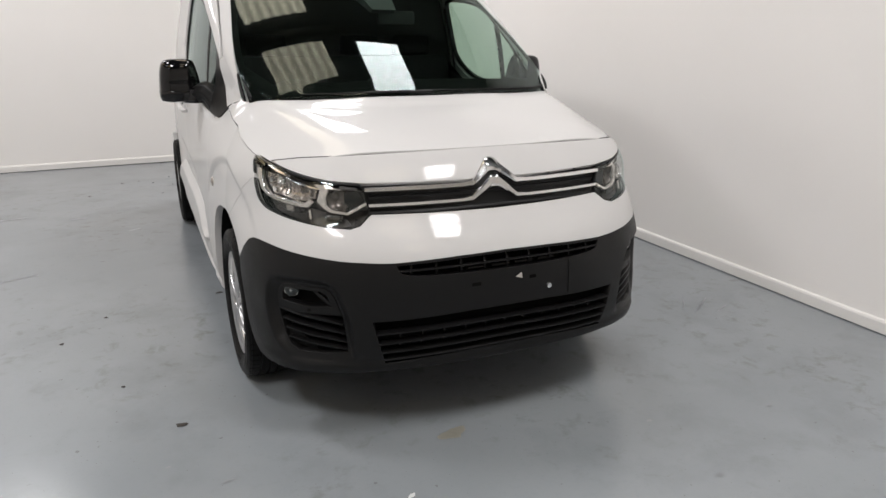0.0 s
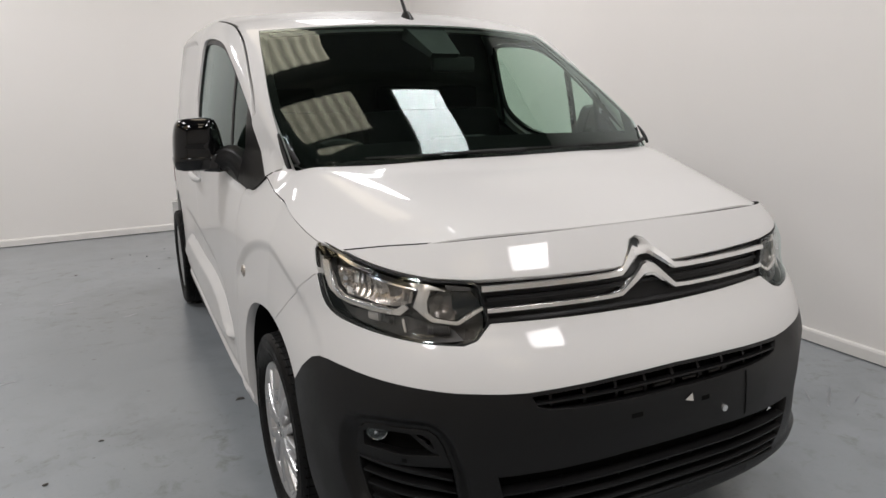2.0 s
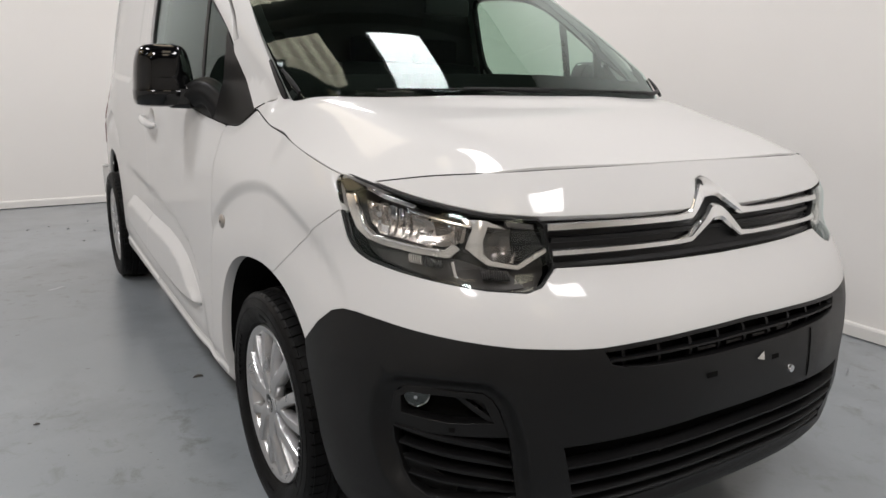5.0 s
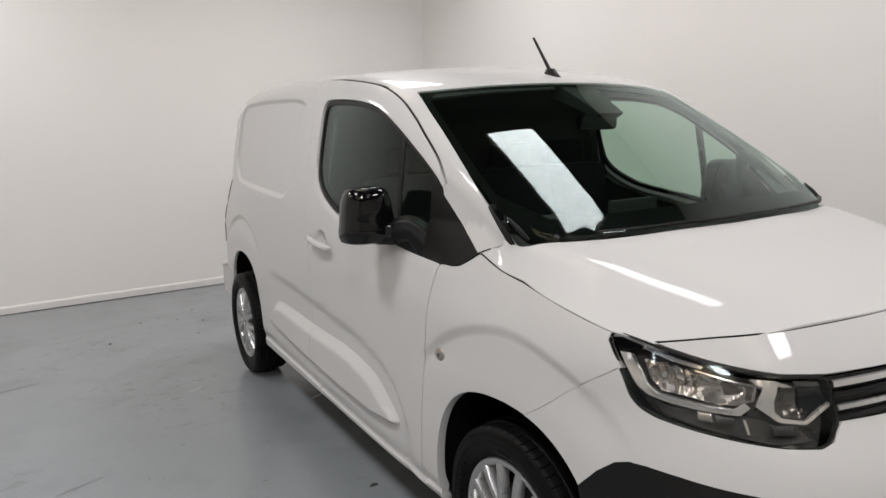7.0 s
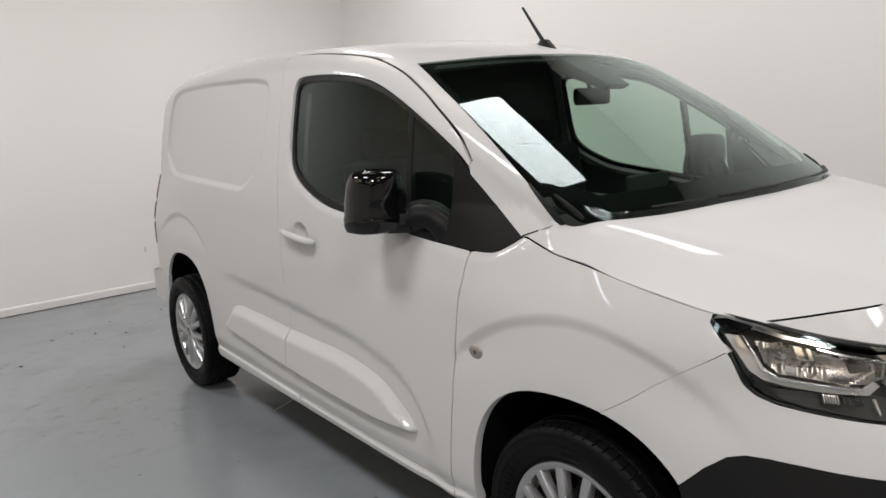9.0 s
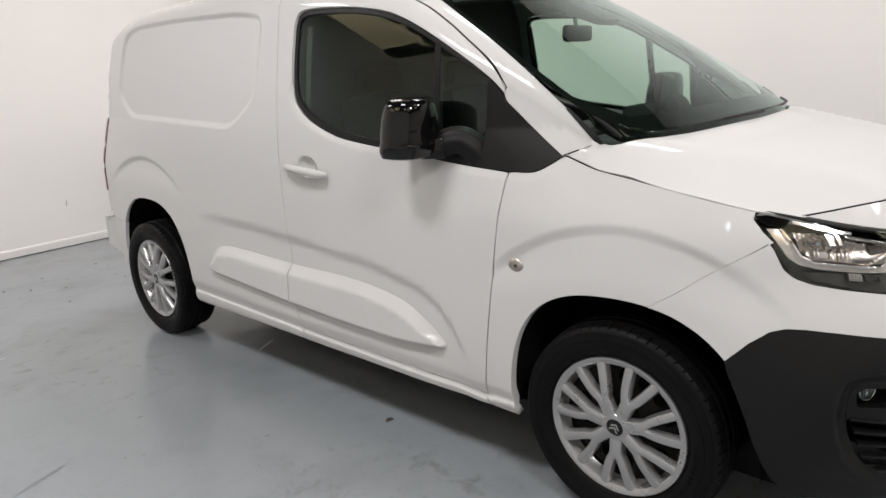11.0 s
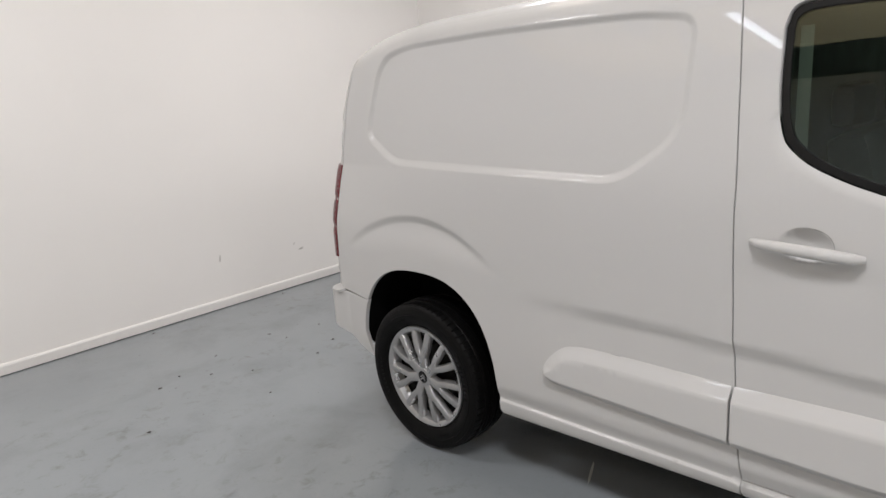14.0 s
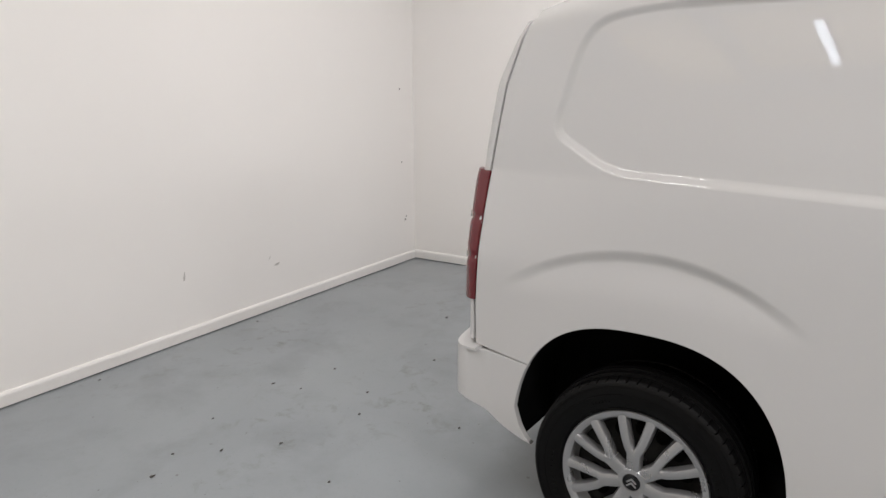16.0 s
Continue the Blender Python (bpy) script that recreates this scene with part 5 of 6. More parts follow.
# wheels: tyre, seven-fold forked cover, steel rim and brake disc behind it
def make_wheel():
    R, blocks = 0.322, 64
    prof = [(0.212, -0.062), (0.221, -0.084), (0.236, -0.096), (0.258, -0.1040), (0.282, -0.1045), (0.299, -0.1020), (0.3090, -0.0965), (0.3145, -0.0885)]
    # ribs of the tread: from, to, whether cross grooves cut it
    tread = []
    for x0, x1, cut in ((-0.0870, -0.056, 1), (-0.047, -0.021, 0), (-0.012, 0.012, 0), (0.021, 0.047, 0), (0.056, 0.0870, 1)):
        rr = R - 0.006 * (abs((x0 + x1) / 2) / 0.07) ** 2
        drop = 0.0045 if abs(x0) > 0.07 else 0.0
        drop2 = 0.0045 if abs(x1) > 0.07 else 0.0
        tread += [(rr - 0.0085, x0 - 0.0005, 0), (rr - drop, x0 + 0.0008, cut), (rr, (x0 + x1) / 2, cut), (rr - drop2, x1 - 0.0008, cut), (rr - 0.0085, x1 + 0.0005, 0)]
    whole_p = [(r, x, 1 if r > 0.3100 else 0) for r, x in prof] + tread[1:-1] + [(r, -x, 1 if r > 0.3100 else 0) for r, x in prof[::-1]]
    bm = bmesh.new()
    rings = []
    for j in range(blocks):
        for part_of, low in ((0.0, 0), (0.45, 0), (0.86, 0), (0.885, 1), (0.975, 1)):
            ring_v = []
            for r, x, cut in whole_p:
                # the cross grooves lean a little
                a = 2 * math.pi * (j + part_of + 3.2 * (abs(x) - 0.06) * (1 if cut else 0)) / blocks
                rr = r - 0.0052 if low and cut else r
                ring_v.append(bm.verts.new((x, rr * math.cos(a), rr * math.sin(a))))
            rings.append(ring_v)
    for a, b in zip(rings, rings[1:] + rings[:1]):
        for k in range(len(whole_p) - 1):
            bm.faces.new((a[k], a[k + 1], b[k + 1], b[k]))
    for r, w in ((0.274, 0.0022), (0.231, 0.0018), (0.298, 0.0012)):
        x = float(np.interp(r, [p[0] for p in prof], [p[1] for p in prof]))
        lathe(bm, [(r - w, x + 0.0012), (r - w * 0.5, x - 0.0014), (r + w * 0.5, x - 0.0014), (r + w, x + 0.0016)], 72)
    # raised marks moulded into the sidewall
    rw = random.Random(11)
    for a0, count in ((62, 9), (242, 9), (150, 5), (330, 6)):
        for k in range(count):
            high = rw.choice((0.009, 0.010, 0.011)) if count == 9 else 0.005
            m = Matrix.Rotation(radians(a0 + k * (4.4 if count == 9 else 2.4)), 4, "X") @ Matrix.Translation((-0.1034, 0, 0.256))
            box(bm, -0.0012, 0.002, -0.0055 if count == 9 else -0.003, 0.0035 if count == 9 else 0.002, -high, high * 0.6, 0, m)
    wheel = part("wheel", bm, RUBBER, None, "black tyre with silver forked wheel cover")
    bm = bmesh.new()
    lathe(bm, [(0.219, -0.062), (0.2215, -0.084), (0.2185, -0.0905), (0.2090, -0.0895), (0.1985, -0.083), (0.1930, -0.068), (0.188, -0.052), (0.184, -0.047)], 84)
    cover = part("wheel_cover", bm, ALLOY, wheel, "silver wheel cover")
    bm = bmesh.new()

    def spoke(r0, r1, a0, side):
        n, rows = 22, []
        for j in range(n + 1):
            t = j / n
            r = r0 + (r1 - r0) * t
            away = 0.0080 + 0.0385 * max(0.0, (r - 0.093) / (r1 - 0.093)) ** 0.72
            a = a0 + side * math.atan2(away, r)
            w = 0.0140 + 0.0030 * t
            x = -0.0925 + 0.0055 * t ** 2 - 0.005 * math.sin(math.pi * t)
            c, s = math.cos(a), math.sin(a)
            row = []
            for o, dx in ((-1.0, 0.028), (-0.93, 0.0085), (-0.74, 0.0015), (-0.30, 0.0), (0.30, 0.0008), (0.74, 0.0035), (0.93, 0.0095), (1.0, 0.028)):
                if o < 0:
                    dx = dx * min(1.0, max(0.0, (r - 0.094) / 0.022)) + 0.0004 * (side > 0)
                row.append(bm.verts.new((x + dx, r * c - o * side * w * s, r * s + o * side * w * c)))
            rows.append(row)
        for p, q in zip(rows, rows[1:]):
            for k in range(7):
                bm.faces.new((p[k], p[k + 1], q[k + 1], q[k]))
    for j in range(7):
        a = 2 * math.pi * j / 7 + math.pi / 2
        for sg in (-1, 1):
            spoke(0.030, 0.2105, a, sg)
    lathe(bm, [(0.047, -0.070), (0.0455, -0.088), (0.040, -0.0935), (0.0275, -0.0945), (0.0265, -0.0905)], 40)
    part("spokes", bm, ALLOY, wheel)
    bm = bmesh.new()
    lathe(bm, [(0.0, -0.0925), (0.022, -0.0925), (0.0262, -0.0910), (0.0268, -0.080)], 32)
    part("centre_cap", bm, GLOSS, wheel)
    bm = bmesh.new()
    for z0 in (0.005, -0.007):
        for sg in (-1, 1):
            m = Matrix.Translation((-0.0932, sg * 0.0066, z0)) @ Matrix.Rotation(sg * radians(-40), 4, "X")
            box(bm, -0.001, 0.001, -0.0095, 0.0095, -0.0024, 0.0024, 0, m)
    part("cap_mark", bm, ALLOY, wheel)
    bm = bmesh.new()
    lathe(bm, [(0.190, -0.046), (0.186, -0.030), (0.165, -0.018), (0.120, -0.022), (0.085, -0.036), (0.0, -0.038)], 48)
    for j in range(4):
        a = 2 * math.pi * j / 4 + 0.3
        cyl(bm, (-0.056, 0.054 * math.cos(a), 0.054 * math.sin(a)), (-0.034, 0.054 * math.cos(a), 0.054 * math.sin(a)), 0.011, None, 6)
    rim = part("steel_rim", bm, STEEL, wheel)
    bm = bmesh.new()
    # solid dark discs on the rim stand in for shaded vent holes
    for j in range(14):
        a = 2 * math.pi * (j + 0.5) / 14
        p = Vector((-0.020, 0.142 * math.cos(a), 0.142 * math.sin(a)))
        cyl(bm, p + Vector((-0.006, 0, 0)), p + Vector((0.004, 0, 0)), 0.019, 0.022, 14)
    part("vent_hole_shade", bm, DARK, rim)
    return wheel


first = make_wheel()
for x, y, turn, lean in ((-0.738, 0.006, 24, 1.0), (-0.790, 2.820, 0, 0), (0.738, 0.006, 40, 181.0), (0.790, 2.820, 70, 180)):
    w = first if (x, y) == (-0.738, 0.006) else copy_thing(first, Matrix())
    w.parent = van
    w.matrix_basis = Matrix.Translation((x, y, 0.3125)) @ Matrix.Rotation(radians(lean), 4, "Z") @ Matrix.Rotation(radians(turn), 4, "X")

# painted header over the rear doors, under the roof's edge
bm = bmesh.new()
before = None
for x in np.linspace(-0.655, 0.655, 25):
    f = (x / 0.66) ** 2
    y_roof = rear_y + 0.05 * (1 - f) - 0.006
    z_roof = float(roof_map(np.array([x]), np.array([y_roof]))[0][2]) - 0.012
    row = [bm.verts.new((x, y_roof, z_roof)), bm.verts.new((x, 3.352 - 0.045 * f, z_roof - 0.028)), bm.verts.new((x, 3.350 - 0.05 * f, 1.615))]
    if before:
        for p, q in ((0, 1), (1, 2)):
            bm.faces.new((before[p], row[p], row[q], before[q]))
    before = row
part("rear_header", bm, PAINT, van)

# black cowl, screen corners, wipers
cowl = [(x, screen_base(x) - 0.050) for x in np.linspace(-0.69, 0.69, 25)] + [(x, screen_base(x) + 0.020) for x in np.linspace(0.69, -0.69, 25)]
panel("cowl", cowl, TRIM, van, fn=bonnet_map, gap=0, depth=0, step=0.03, lift=lambda x, y: -0.034 + 0 * x)
both("screen_corner_trim", [(0.115, edge_w(0.115) + 0.008), (0.13, edge_w(0.13) - 0.010), (0.16, edge_w(0.16) - 0.007), (0.235, edge_w(0.235) - 0.001), (0.235, edge_w(0.235) + 0.006), (0.15, edge_w(0.15) + 0.012)], TRIM, van, fn=section, gap=0, depth=0.010,
     step=0.012, rim=0.008, lift=lambda y, w: 0.004 + 0 * y)

for sg in (1, -1):
    bm = bmesh.new()
    tube(bm, [(sg * x, y, z) for x, y, z in spline([(0.696, 0.068, 1.158), (0.703, 0.091, 1.177), (0.709, 0.118, 1.198), (0.714, 0.148, 1.219)], 3)], [0.005, 0.006, 0.007, 0.007, 0.007, 0.007, 0.006, 0.005, 0.004, 0.003], 12)
    part("cowl_end", bm, TRIM, van)


def on_screen(x, y, h=0.012):
    return (x, y, float(screen_map(x, y)[2]) + h)


for x0, x1 in ((0.66, 0.08), (0.04, -0.50)):
    bm = bmesh.new()
    tube(bm, [on_screen(x0 + (x1 - x0) * t, screen_base(x0 + (x1 - x0) * t) + 0.010 + 0.010 * t, 0.001) for t in np.linspace(0, 0.55, 6)], [0.008, 0.007, 0.006, 0.005, 0.005, 0.004], 8)
    wiper = part("wiper", bm, TRIM, van)
    bm = bmesh.new()
    tube(bm, [on_screen(x0 * 0.92 + (x1 - x0) * t, screen_base(x0 * 0.92 + (x1 - x0) * t) + 0.018, -0.002) for t in np.linspace(0, 1, 14)], 0.0035, 6)
    part("blade", bm, TRIM, wiper)

# cabin
bm = bmesh.new()
rows = []
for x in np.linspace(-0.66, 0.66, 15):
    rows.append([bm.verts.new((x, y, z)) for y, z in ((screen_base(x) + 0.02, 1.10), (screen_base(x) + 0.10, 1.115), (0.22, 1.13), (0.40, 1.125), (0.50, 1.105), (0.545, 1.05), (0.54, 0.85), (0.42, 0.60))])
for a, b in zip(rows, rows[1:]):
    for j in range(7):
        bm.faces.new((a[j], a[j + 1], b[j + 1], b[j]))
dash = part("dashboard", bm, CABIN, van, "dark dashboard")
bm = bmesh.new()
box(bm, -0.10, 0.13, 0.36, 0.385, 1.115, 1.20, 0.008)
part("display", bm, CABIN, dash)
bm = bmesh.new()
box(bm, -0.55, -0.25, 0.30, 0.46, 1.115, 1.165, 0.03)
part("instrument_hood", bm, CABIN, dash)
bm = bmesh.new()
sm = Matrix.Translation((-0.38, 0.62, 1.03)) @ Matrix.Rotation(radians(62), 4, "X")
n = 40
ringv = []
for j in range(n):
    a = 2 * math.pi * j / n
    ringv.append([bm.verts.new(sm @ Vector(((0.175 + 0.015 * math.cos(b)) * math.cos(a), (0.165 + 0.015 * math.cos(b)) * math.sin(a), 0.015 * math.sin(b)))) for b in (2 * math.pi * q / 8 for q in range(8))])
for j in range(n):
    a, b = ringv[j], ringv[(j + 1) % n]
    for q in range(8):
        bm.faces.new((a[q], a[(q + 1) % 8], b[(q + 1) % 8], b[q]))
box(bm, -0.16, 0.16, -0.02, 0.02, -0.012, 0.006, 0.005, sm)
box(bm, -0.055, 0.055, -0.07, 0.05, -0.02, 0.015, 0.01, sm)
part("steering_wheel", bm, CABIN, van)
for x, w in ((-0.40, 0.25), (0.16, 0.22), (0.50, 0.22)):
    bm = bmesh.new()
    box(bm, x - w, x + w, 0.72, 1.22, 0.62, 0.78, 0.05)
    seat = part("seat", bm, CLOTH, van, "dark cloth seat")
    bm = bmesh.new()
    box(bm, -w, w, -0.06, 0.06, 0.0, 0.55, 0.05, Matrix.Translation((x, 1.22, 0.74)) @ Matrix.Rotation(radians(-12), 4, "X"))
    part("backrest", bm, CLOTH, seat)
    bm = bmesh.new()
    box(bm, x - 0.12, x + 0.12, 1.34, 1.41, 1.28, 1.40, 0.03)
    part("headrest", bm, CLOTH, seat)
bm = bmesh.new()
wd = lambda z: float(rounded(1.47, min(z, 1.70))) - 0.04
zs = np.linspace(0.35, 1.70, 14)
lv, rv = [bm.verts.new((-wd(z), 1.47, z)) for z in zs], [bm.verts.new((wd(z), 1.47, z)) for z in zs]
for j in range(13):
    bm.faces.new((lv[j], rv[j], rv[j + 1], lv[j + 1]))
part("bulkhead", bm, CABIN, van)
lining = [(x, screen_top(x) - 0.01) for x in np.linspace(-0.62, 0.62, 15)] + [(0.64, 0.95), (0.64, 1.47), (-0.64, 1.47), (-0.64, 0.95)]
panel("headlining", lining, LINER, van, fn=roof_map, gap=0, depth=0, step=0.08, lift=lambda x, y: -0.035 + 0 * x)
for k, tag in enumerate((False, True)):
    panel("door_card", [sy(0.50, 0.40), sy(1.46, 0.40), sy(1.46, 1.20), sy(1.3, 1.17), sy(1.05, 1.11), sy(0.80, 1.08), sy(0.50, 1.05)], CABIN, doors[k], gap=0, depth=0, step=0.06, flip=tag, lift=lambda s, z: -0.075 + 0 * s)
    panel("pillar_lining", [(y, w_of(y, z) - 0.01) for y, z in DOOR_TOP if 0.43 < y < 0.95] + [(y, edge_w(y) - 0.01) for y in np.linspace(0.20, 0.85, 8)], CABIN, van, fn=section, gap=0, depth=0, step=0.04, flip=tag, lift=lambda y, w: -0.03 + 0 * y)
both("pillar_trim", [sy(1.368, 1.20), sy(1.400, 1.20), sy(1.412, 1.57), sy(1.380, 1.57)], LINER, van, gap=0, depth=0, step=0.04, lift=lambda s, z: -0.05 + 0 * s)
bm = bmesh.new()
box(bm, 0.075, 0.285, 0.735, 0.765, 1.452, 1.520, 0.018)
cyl(bm, (0.17, 0.75, 1.51), (0.10, 0.72, 1.58), 0.008)
part("rear_view_mirror", bm, CABIN, windscreen)
bm = bmesh.new()
hood = [on_screen(x, y, -0.008) for x, y in ((-0.06, 0.72), (0.12, 0.72), (0.09, 0.50), (-0.03, 0.50))]
hv = [bm.verts.new(p) for p in hood] + [bm.verts.new((p[0], p[1] + 0.03, p[2] - d)) for p, d in zip(hood, (0.05, 0.05, 0.015, 0.015))]
for f in ((0, 1, 2, 3), (4, 5, 6, 7), (0, 1, 5, 4), (1, 2, 6, 5), (2, 3, 7, 6), (3, 0, 4, 7)):
    bm.faces.new([hv[i] for i in f])
part("sensor_cover", bm, CABIN, windscreen)


# ---- the room ----
TURN = radians(2.0)
ROOM = Matrix.Rotation(TURN, 4, "Z")


def room_pt(x, y, z=0.0):
    return ROOM @ Vector((x, y, z))


XR, XL, YB, YF, TOPW, EAVES = 2.275, -6.3, 5.68, -7.2, 3.62, 4.5

XR_FRONT = 1.94  # the wall beside the van is not quite square to the back wall


def room_box(name, x0, x1, y0, y1, z0, z1, material, label, bevel=0.0):
    bm = bmesh.new()
    box(bm, x0, x1, y0, y1, z0, z1, bevel, ROOM)
    return tagged(part(name, bm, material, None, label, smooth=False), kind="structure")


def floor_material():
    m, nt, p = node_mat("painted_concrete")
    L = nt.links.new
    tex = nt.nodes.new("ShaderNodeTexCoord")

    def noise_tex(scale, detail=4, rough=0.55, dist=0.0):
        n = nt.nodes.new("ShaderNodeTexNoise")
        n.inputs["Scale"].default_value, n.inputs["Detail"].default_value, n.inputs["Roughness"].default_value, n.inputs["Distortion"].default_value = scale, detail, rough, dist
        L(tex.outputs["Object"], n.inputs["Vector"])
        return n

    def mixc(a, b, fac):
        x = nt.nodes.new("ShaderNodeMix")
        x.data_type = "RGBA"
        for key, v in (("A", a), ("B", b)):
            if isinstance(v, tuple):
                x.inputs[key].default_value = (*v, 1)
            else:
                L(v, x.inputs[key])
        L(fac, x.inputs["Factor"])
        return x.outputs["Result"]

    def rng(v, a, b, c=0.0, d=1.0):
        r = nt.nodes.new("ShaderNodeMapRange")
        for key, val in zip(("From Min", "From Max", "To Min", "To Max"), (a, b, c, d)):
            r.inputs[key].default_value = val
        L(v, r.inputs["Value"])
        return r.outputs["Result"]
    cloud, patch, grain, speck = noise_tex(0.8, 5, 0.55, 0.3), noise_tex(2.6, 3, 0.5, 0.1), noise_tex(60, 3), noise_tex(34, 2, 0.4)
    col = mixc((0.238, 0.260, 0.279), (0.262, 0.284, 0.302), rng(cloud.outputs["Fac"], 0.38, 0.62))
    col = mixc(col, (0.34, 0.356, 0.372), rng(patch.outputs["Fac"], 0.56, 0.80, 0, 0.10))
    col = mixc(col, (0.19, 0.21, 0.23), rng(grain.outputs["Fac"], 0.55, 0.8, 0, 0.2))
    col = mixc(col, (0.10, 0.105, 0.11), rng(speck.outputs["Fac"], 0.76, 0.79, 0, 0.5))
    stain = noise_tex(1.9, 6, 0.62, 0.2)
    col = mixc(col, (0.15, 0.165, 0.178), rng(stain.outputs["Fac"], 0.50, 0.74, 0, 0.42))
    dirt, where, chip = noise_tex(9.0, 8, 0.68, 0.4), noise_tex(0.9, 2, 0.5), noise_tex(120, 2, 0.4)
    spots = nt.nodes.new("ShaderNodeMath")
    spots.operation = "MULTIPLY"
    L(rng(dirt.outputs["Fac"], 0.54, 0.70, 0, 0.62), spots.inputs[0])
    L(rng(where.outputs["Fac"], 0.44, 0.62), spots.inputs[1])
    col = mixc(col, (0.135, 0.143, 0.140), spots.outputs["Value"])
    col = mixc(col, (0.11, 0.11, 0.105), rng(chip.outputs["Fac"], 0.755, 0.775, 0, 0.6))
    L(col, p.inputs["Base Color"])
    L(rng(patch.outputs["Fac"], 0.2, 0.8, 0.17, 0.27), p.inputs["Roughness"])
    b = nt.nodes.new("ShaderNodeBump")
    b.inputs["Strength"].default_value, b.inputs["Distance"].default_value = 0.02, 0.004
    L(patch.outputs["Fac"], b.inputs["Height"])
    L(b.outputs["Normal"], p.inputs["Normal"])
    return m


WALL = surface("white_wall_paint", (0.86, 0.84, 0.82), 0.62, vary=0.025, scale=1.3, bump=0.12, fine=90.0, rough_vary=0.1)
SKIRT = surface("white_gloss_paint", (0.80, 0.785, 0.765), 0.38, vary=0.03, scale=3.0, bump=0.08, fine=40.0)


def roof_light(name, low, high, tint):
    """Translucent sheet with daylight behind it. Wave stripes in the glow imitate shaded ribs."""
    m = surface(name, (0.30, 0.24, 0.16), 0.6, vary=0.35, scale=1.2)
    nt = m.node_tree
    p = nt.nodes["Principled BSDF"]
    tex, wave, rng = nt.nodes.new("ShaderNodeTexCoord"), nt.nodes.new("ShaderNodeTexWave"), nt.nodes.new("ShaderNodeMapRange")
    wave.inputs["Scale"].default_value, wave.inputs["Distortion"].default_value = 2.2, 0.6
    rng.inputs["To Min"].default_value, rng.inputs["To Max"].default_value = low, high
    nt.links.new(tex.outputs["Object"], wave.inputs["Vector"])
    nt.links.new(wave.outputs["Fac"], rng.inputs["Value"])
    nt.links.new(rng.outputs["Result"], p.inputs["Emission Strength"])
    p.inputs["Emission Color"].default_value = (*tint, 1)
    return m


ROOFING = roof_light("brown_roof_light", 1.5, 3.4, (1.0, 0.86, 0.68))
ROOFING_DIM = roof_light("dim_roof_light", 0.7, 1.7, (1.0, 0.78, 0.50))
BEAM = surface("dark_beam", (0.03, 0.03, 0.032), 0.7, vary=0.2)
VOID = surface("dark_roof_lining", (0.07, 0.074, 0.074), 0.8, vary=0.25, scale=1.0)
FRAME = surface("lamp_frame", (0.7, 0.7, 0.7), 0.4)
DEBRIS = surface("dark_debris", (0.045, 0.040, 0.035), 0.8, vary=0.4, scale=60.0)

floor = room_box("floor", XL - 2.6, XR + 1.2, YF - 0.6, YB + 2.6, -0.2, -0.010, floor_material(), "grey painted concrete floor with scuffs and specks")
HX0, HX1, HY0, HY1 = XL - 2.6, XR + 1.2, YF - 0.6, YB + 2.6  # the hall round the white partitions
room_box("wall_back", XL - 0.2, XR + 0.2, YB, YB + 0.2, 0, TOPW, WALL, "plain white painted wall behind the van")
bm = bmesh.new()
lower_v = [bm.verts.new(room_pt(x, y, 0)) for x, y in ((XR_FRONT, YF), (XR_FRONT + 0.3, YF), (XR + 0.2, YB), (XR, YB))]
upper_v = [bm.verts.new(v.co + Vector((0, 0, TOPW))) for v in lower_v]
for k in range(4):
    bm.faces.new((lower_v[k], lower_v[(k + 1) % 4], upper_v[(k + 1) % 4], upper_v[k]))
bm.faces.new(lower_v[::-1])
bm.faces.new(upper_v)
tagged(part("wall_right", bm, WALL, None, "plain white painted wall beside the van", smooth=False), kind="structure")
room_box("wall_left", XL - 0.2, XL, YF, YB, 0, TOPW, WALL, "plain white painted wall opposite the van")
room_box("wall_front", XL - 0.2, XR + 0.2, YF - 0.2, YF, 0, TOPW, WALL, "plain white painted wall facing the van")
for nm, x0, x1, y0, y1 in (("wall_hall_left", HX0 - 0.2, HX0, HY0, HY1), ("wall_hall_right", HX1, HX1 + 0.2, HY0, HY1), ("wall_hall_front", HX0, HX1, HY0 - 0.2, HY0), ("wall_hall_back", HX0, HX1, HY1, HY1 + 0.2)):
    room_box(nm, x0, x1, y0, y1, -0.2, EAVES, VOID, "dark outer wall of the hall")
room_box("ceiling", HX0 - 0.2, HX1 + 0.2, HY0 - 0.2, HY1 + 0.2, EAVES, EAVES + 0.1, VOID, "dark roof lining")


def skirting(name, x0, y0, x1, y1, inx, iny):
    """A skirting board with a chamfered top along a wall."""
    prof = [(0.0, -0.0035), (0.016, -0.0035), (0.0165, 0.050), (0.012, 0.060), (0.006, 0.064), (0.0, 0.065)]
    bm = bmesh.new()
    a = [bm.verts.new(room_pt(x0 + inx * d, y0 + iny * d, z)) for d, z in prof]
    b = [bm.verts.new(room_pt(x1 + inx * d, y1 + iny * d, z)) for d, z in prof]
    for j in range(len(prof) - 1):
        bm.faces.new((a[j], a[j + 1], b[j + 1], b[j]))
    return tagged(part(name, bm, SKIRT, None, "white painted skirting board", smooth=False), kind="structure")


skirting("baseboard_back", XL, YB, XR, YB, 0, -1)
skirting("baseboard_right", XR_FRONT, YF, XR, YB, -1, 0)
skirting("baseboard_left", XL, YF, XL, YB, 1, 0)
skirting("baseboard_front", XL, YF, XR_FRONT, YF, 0, 1)

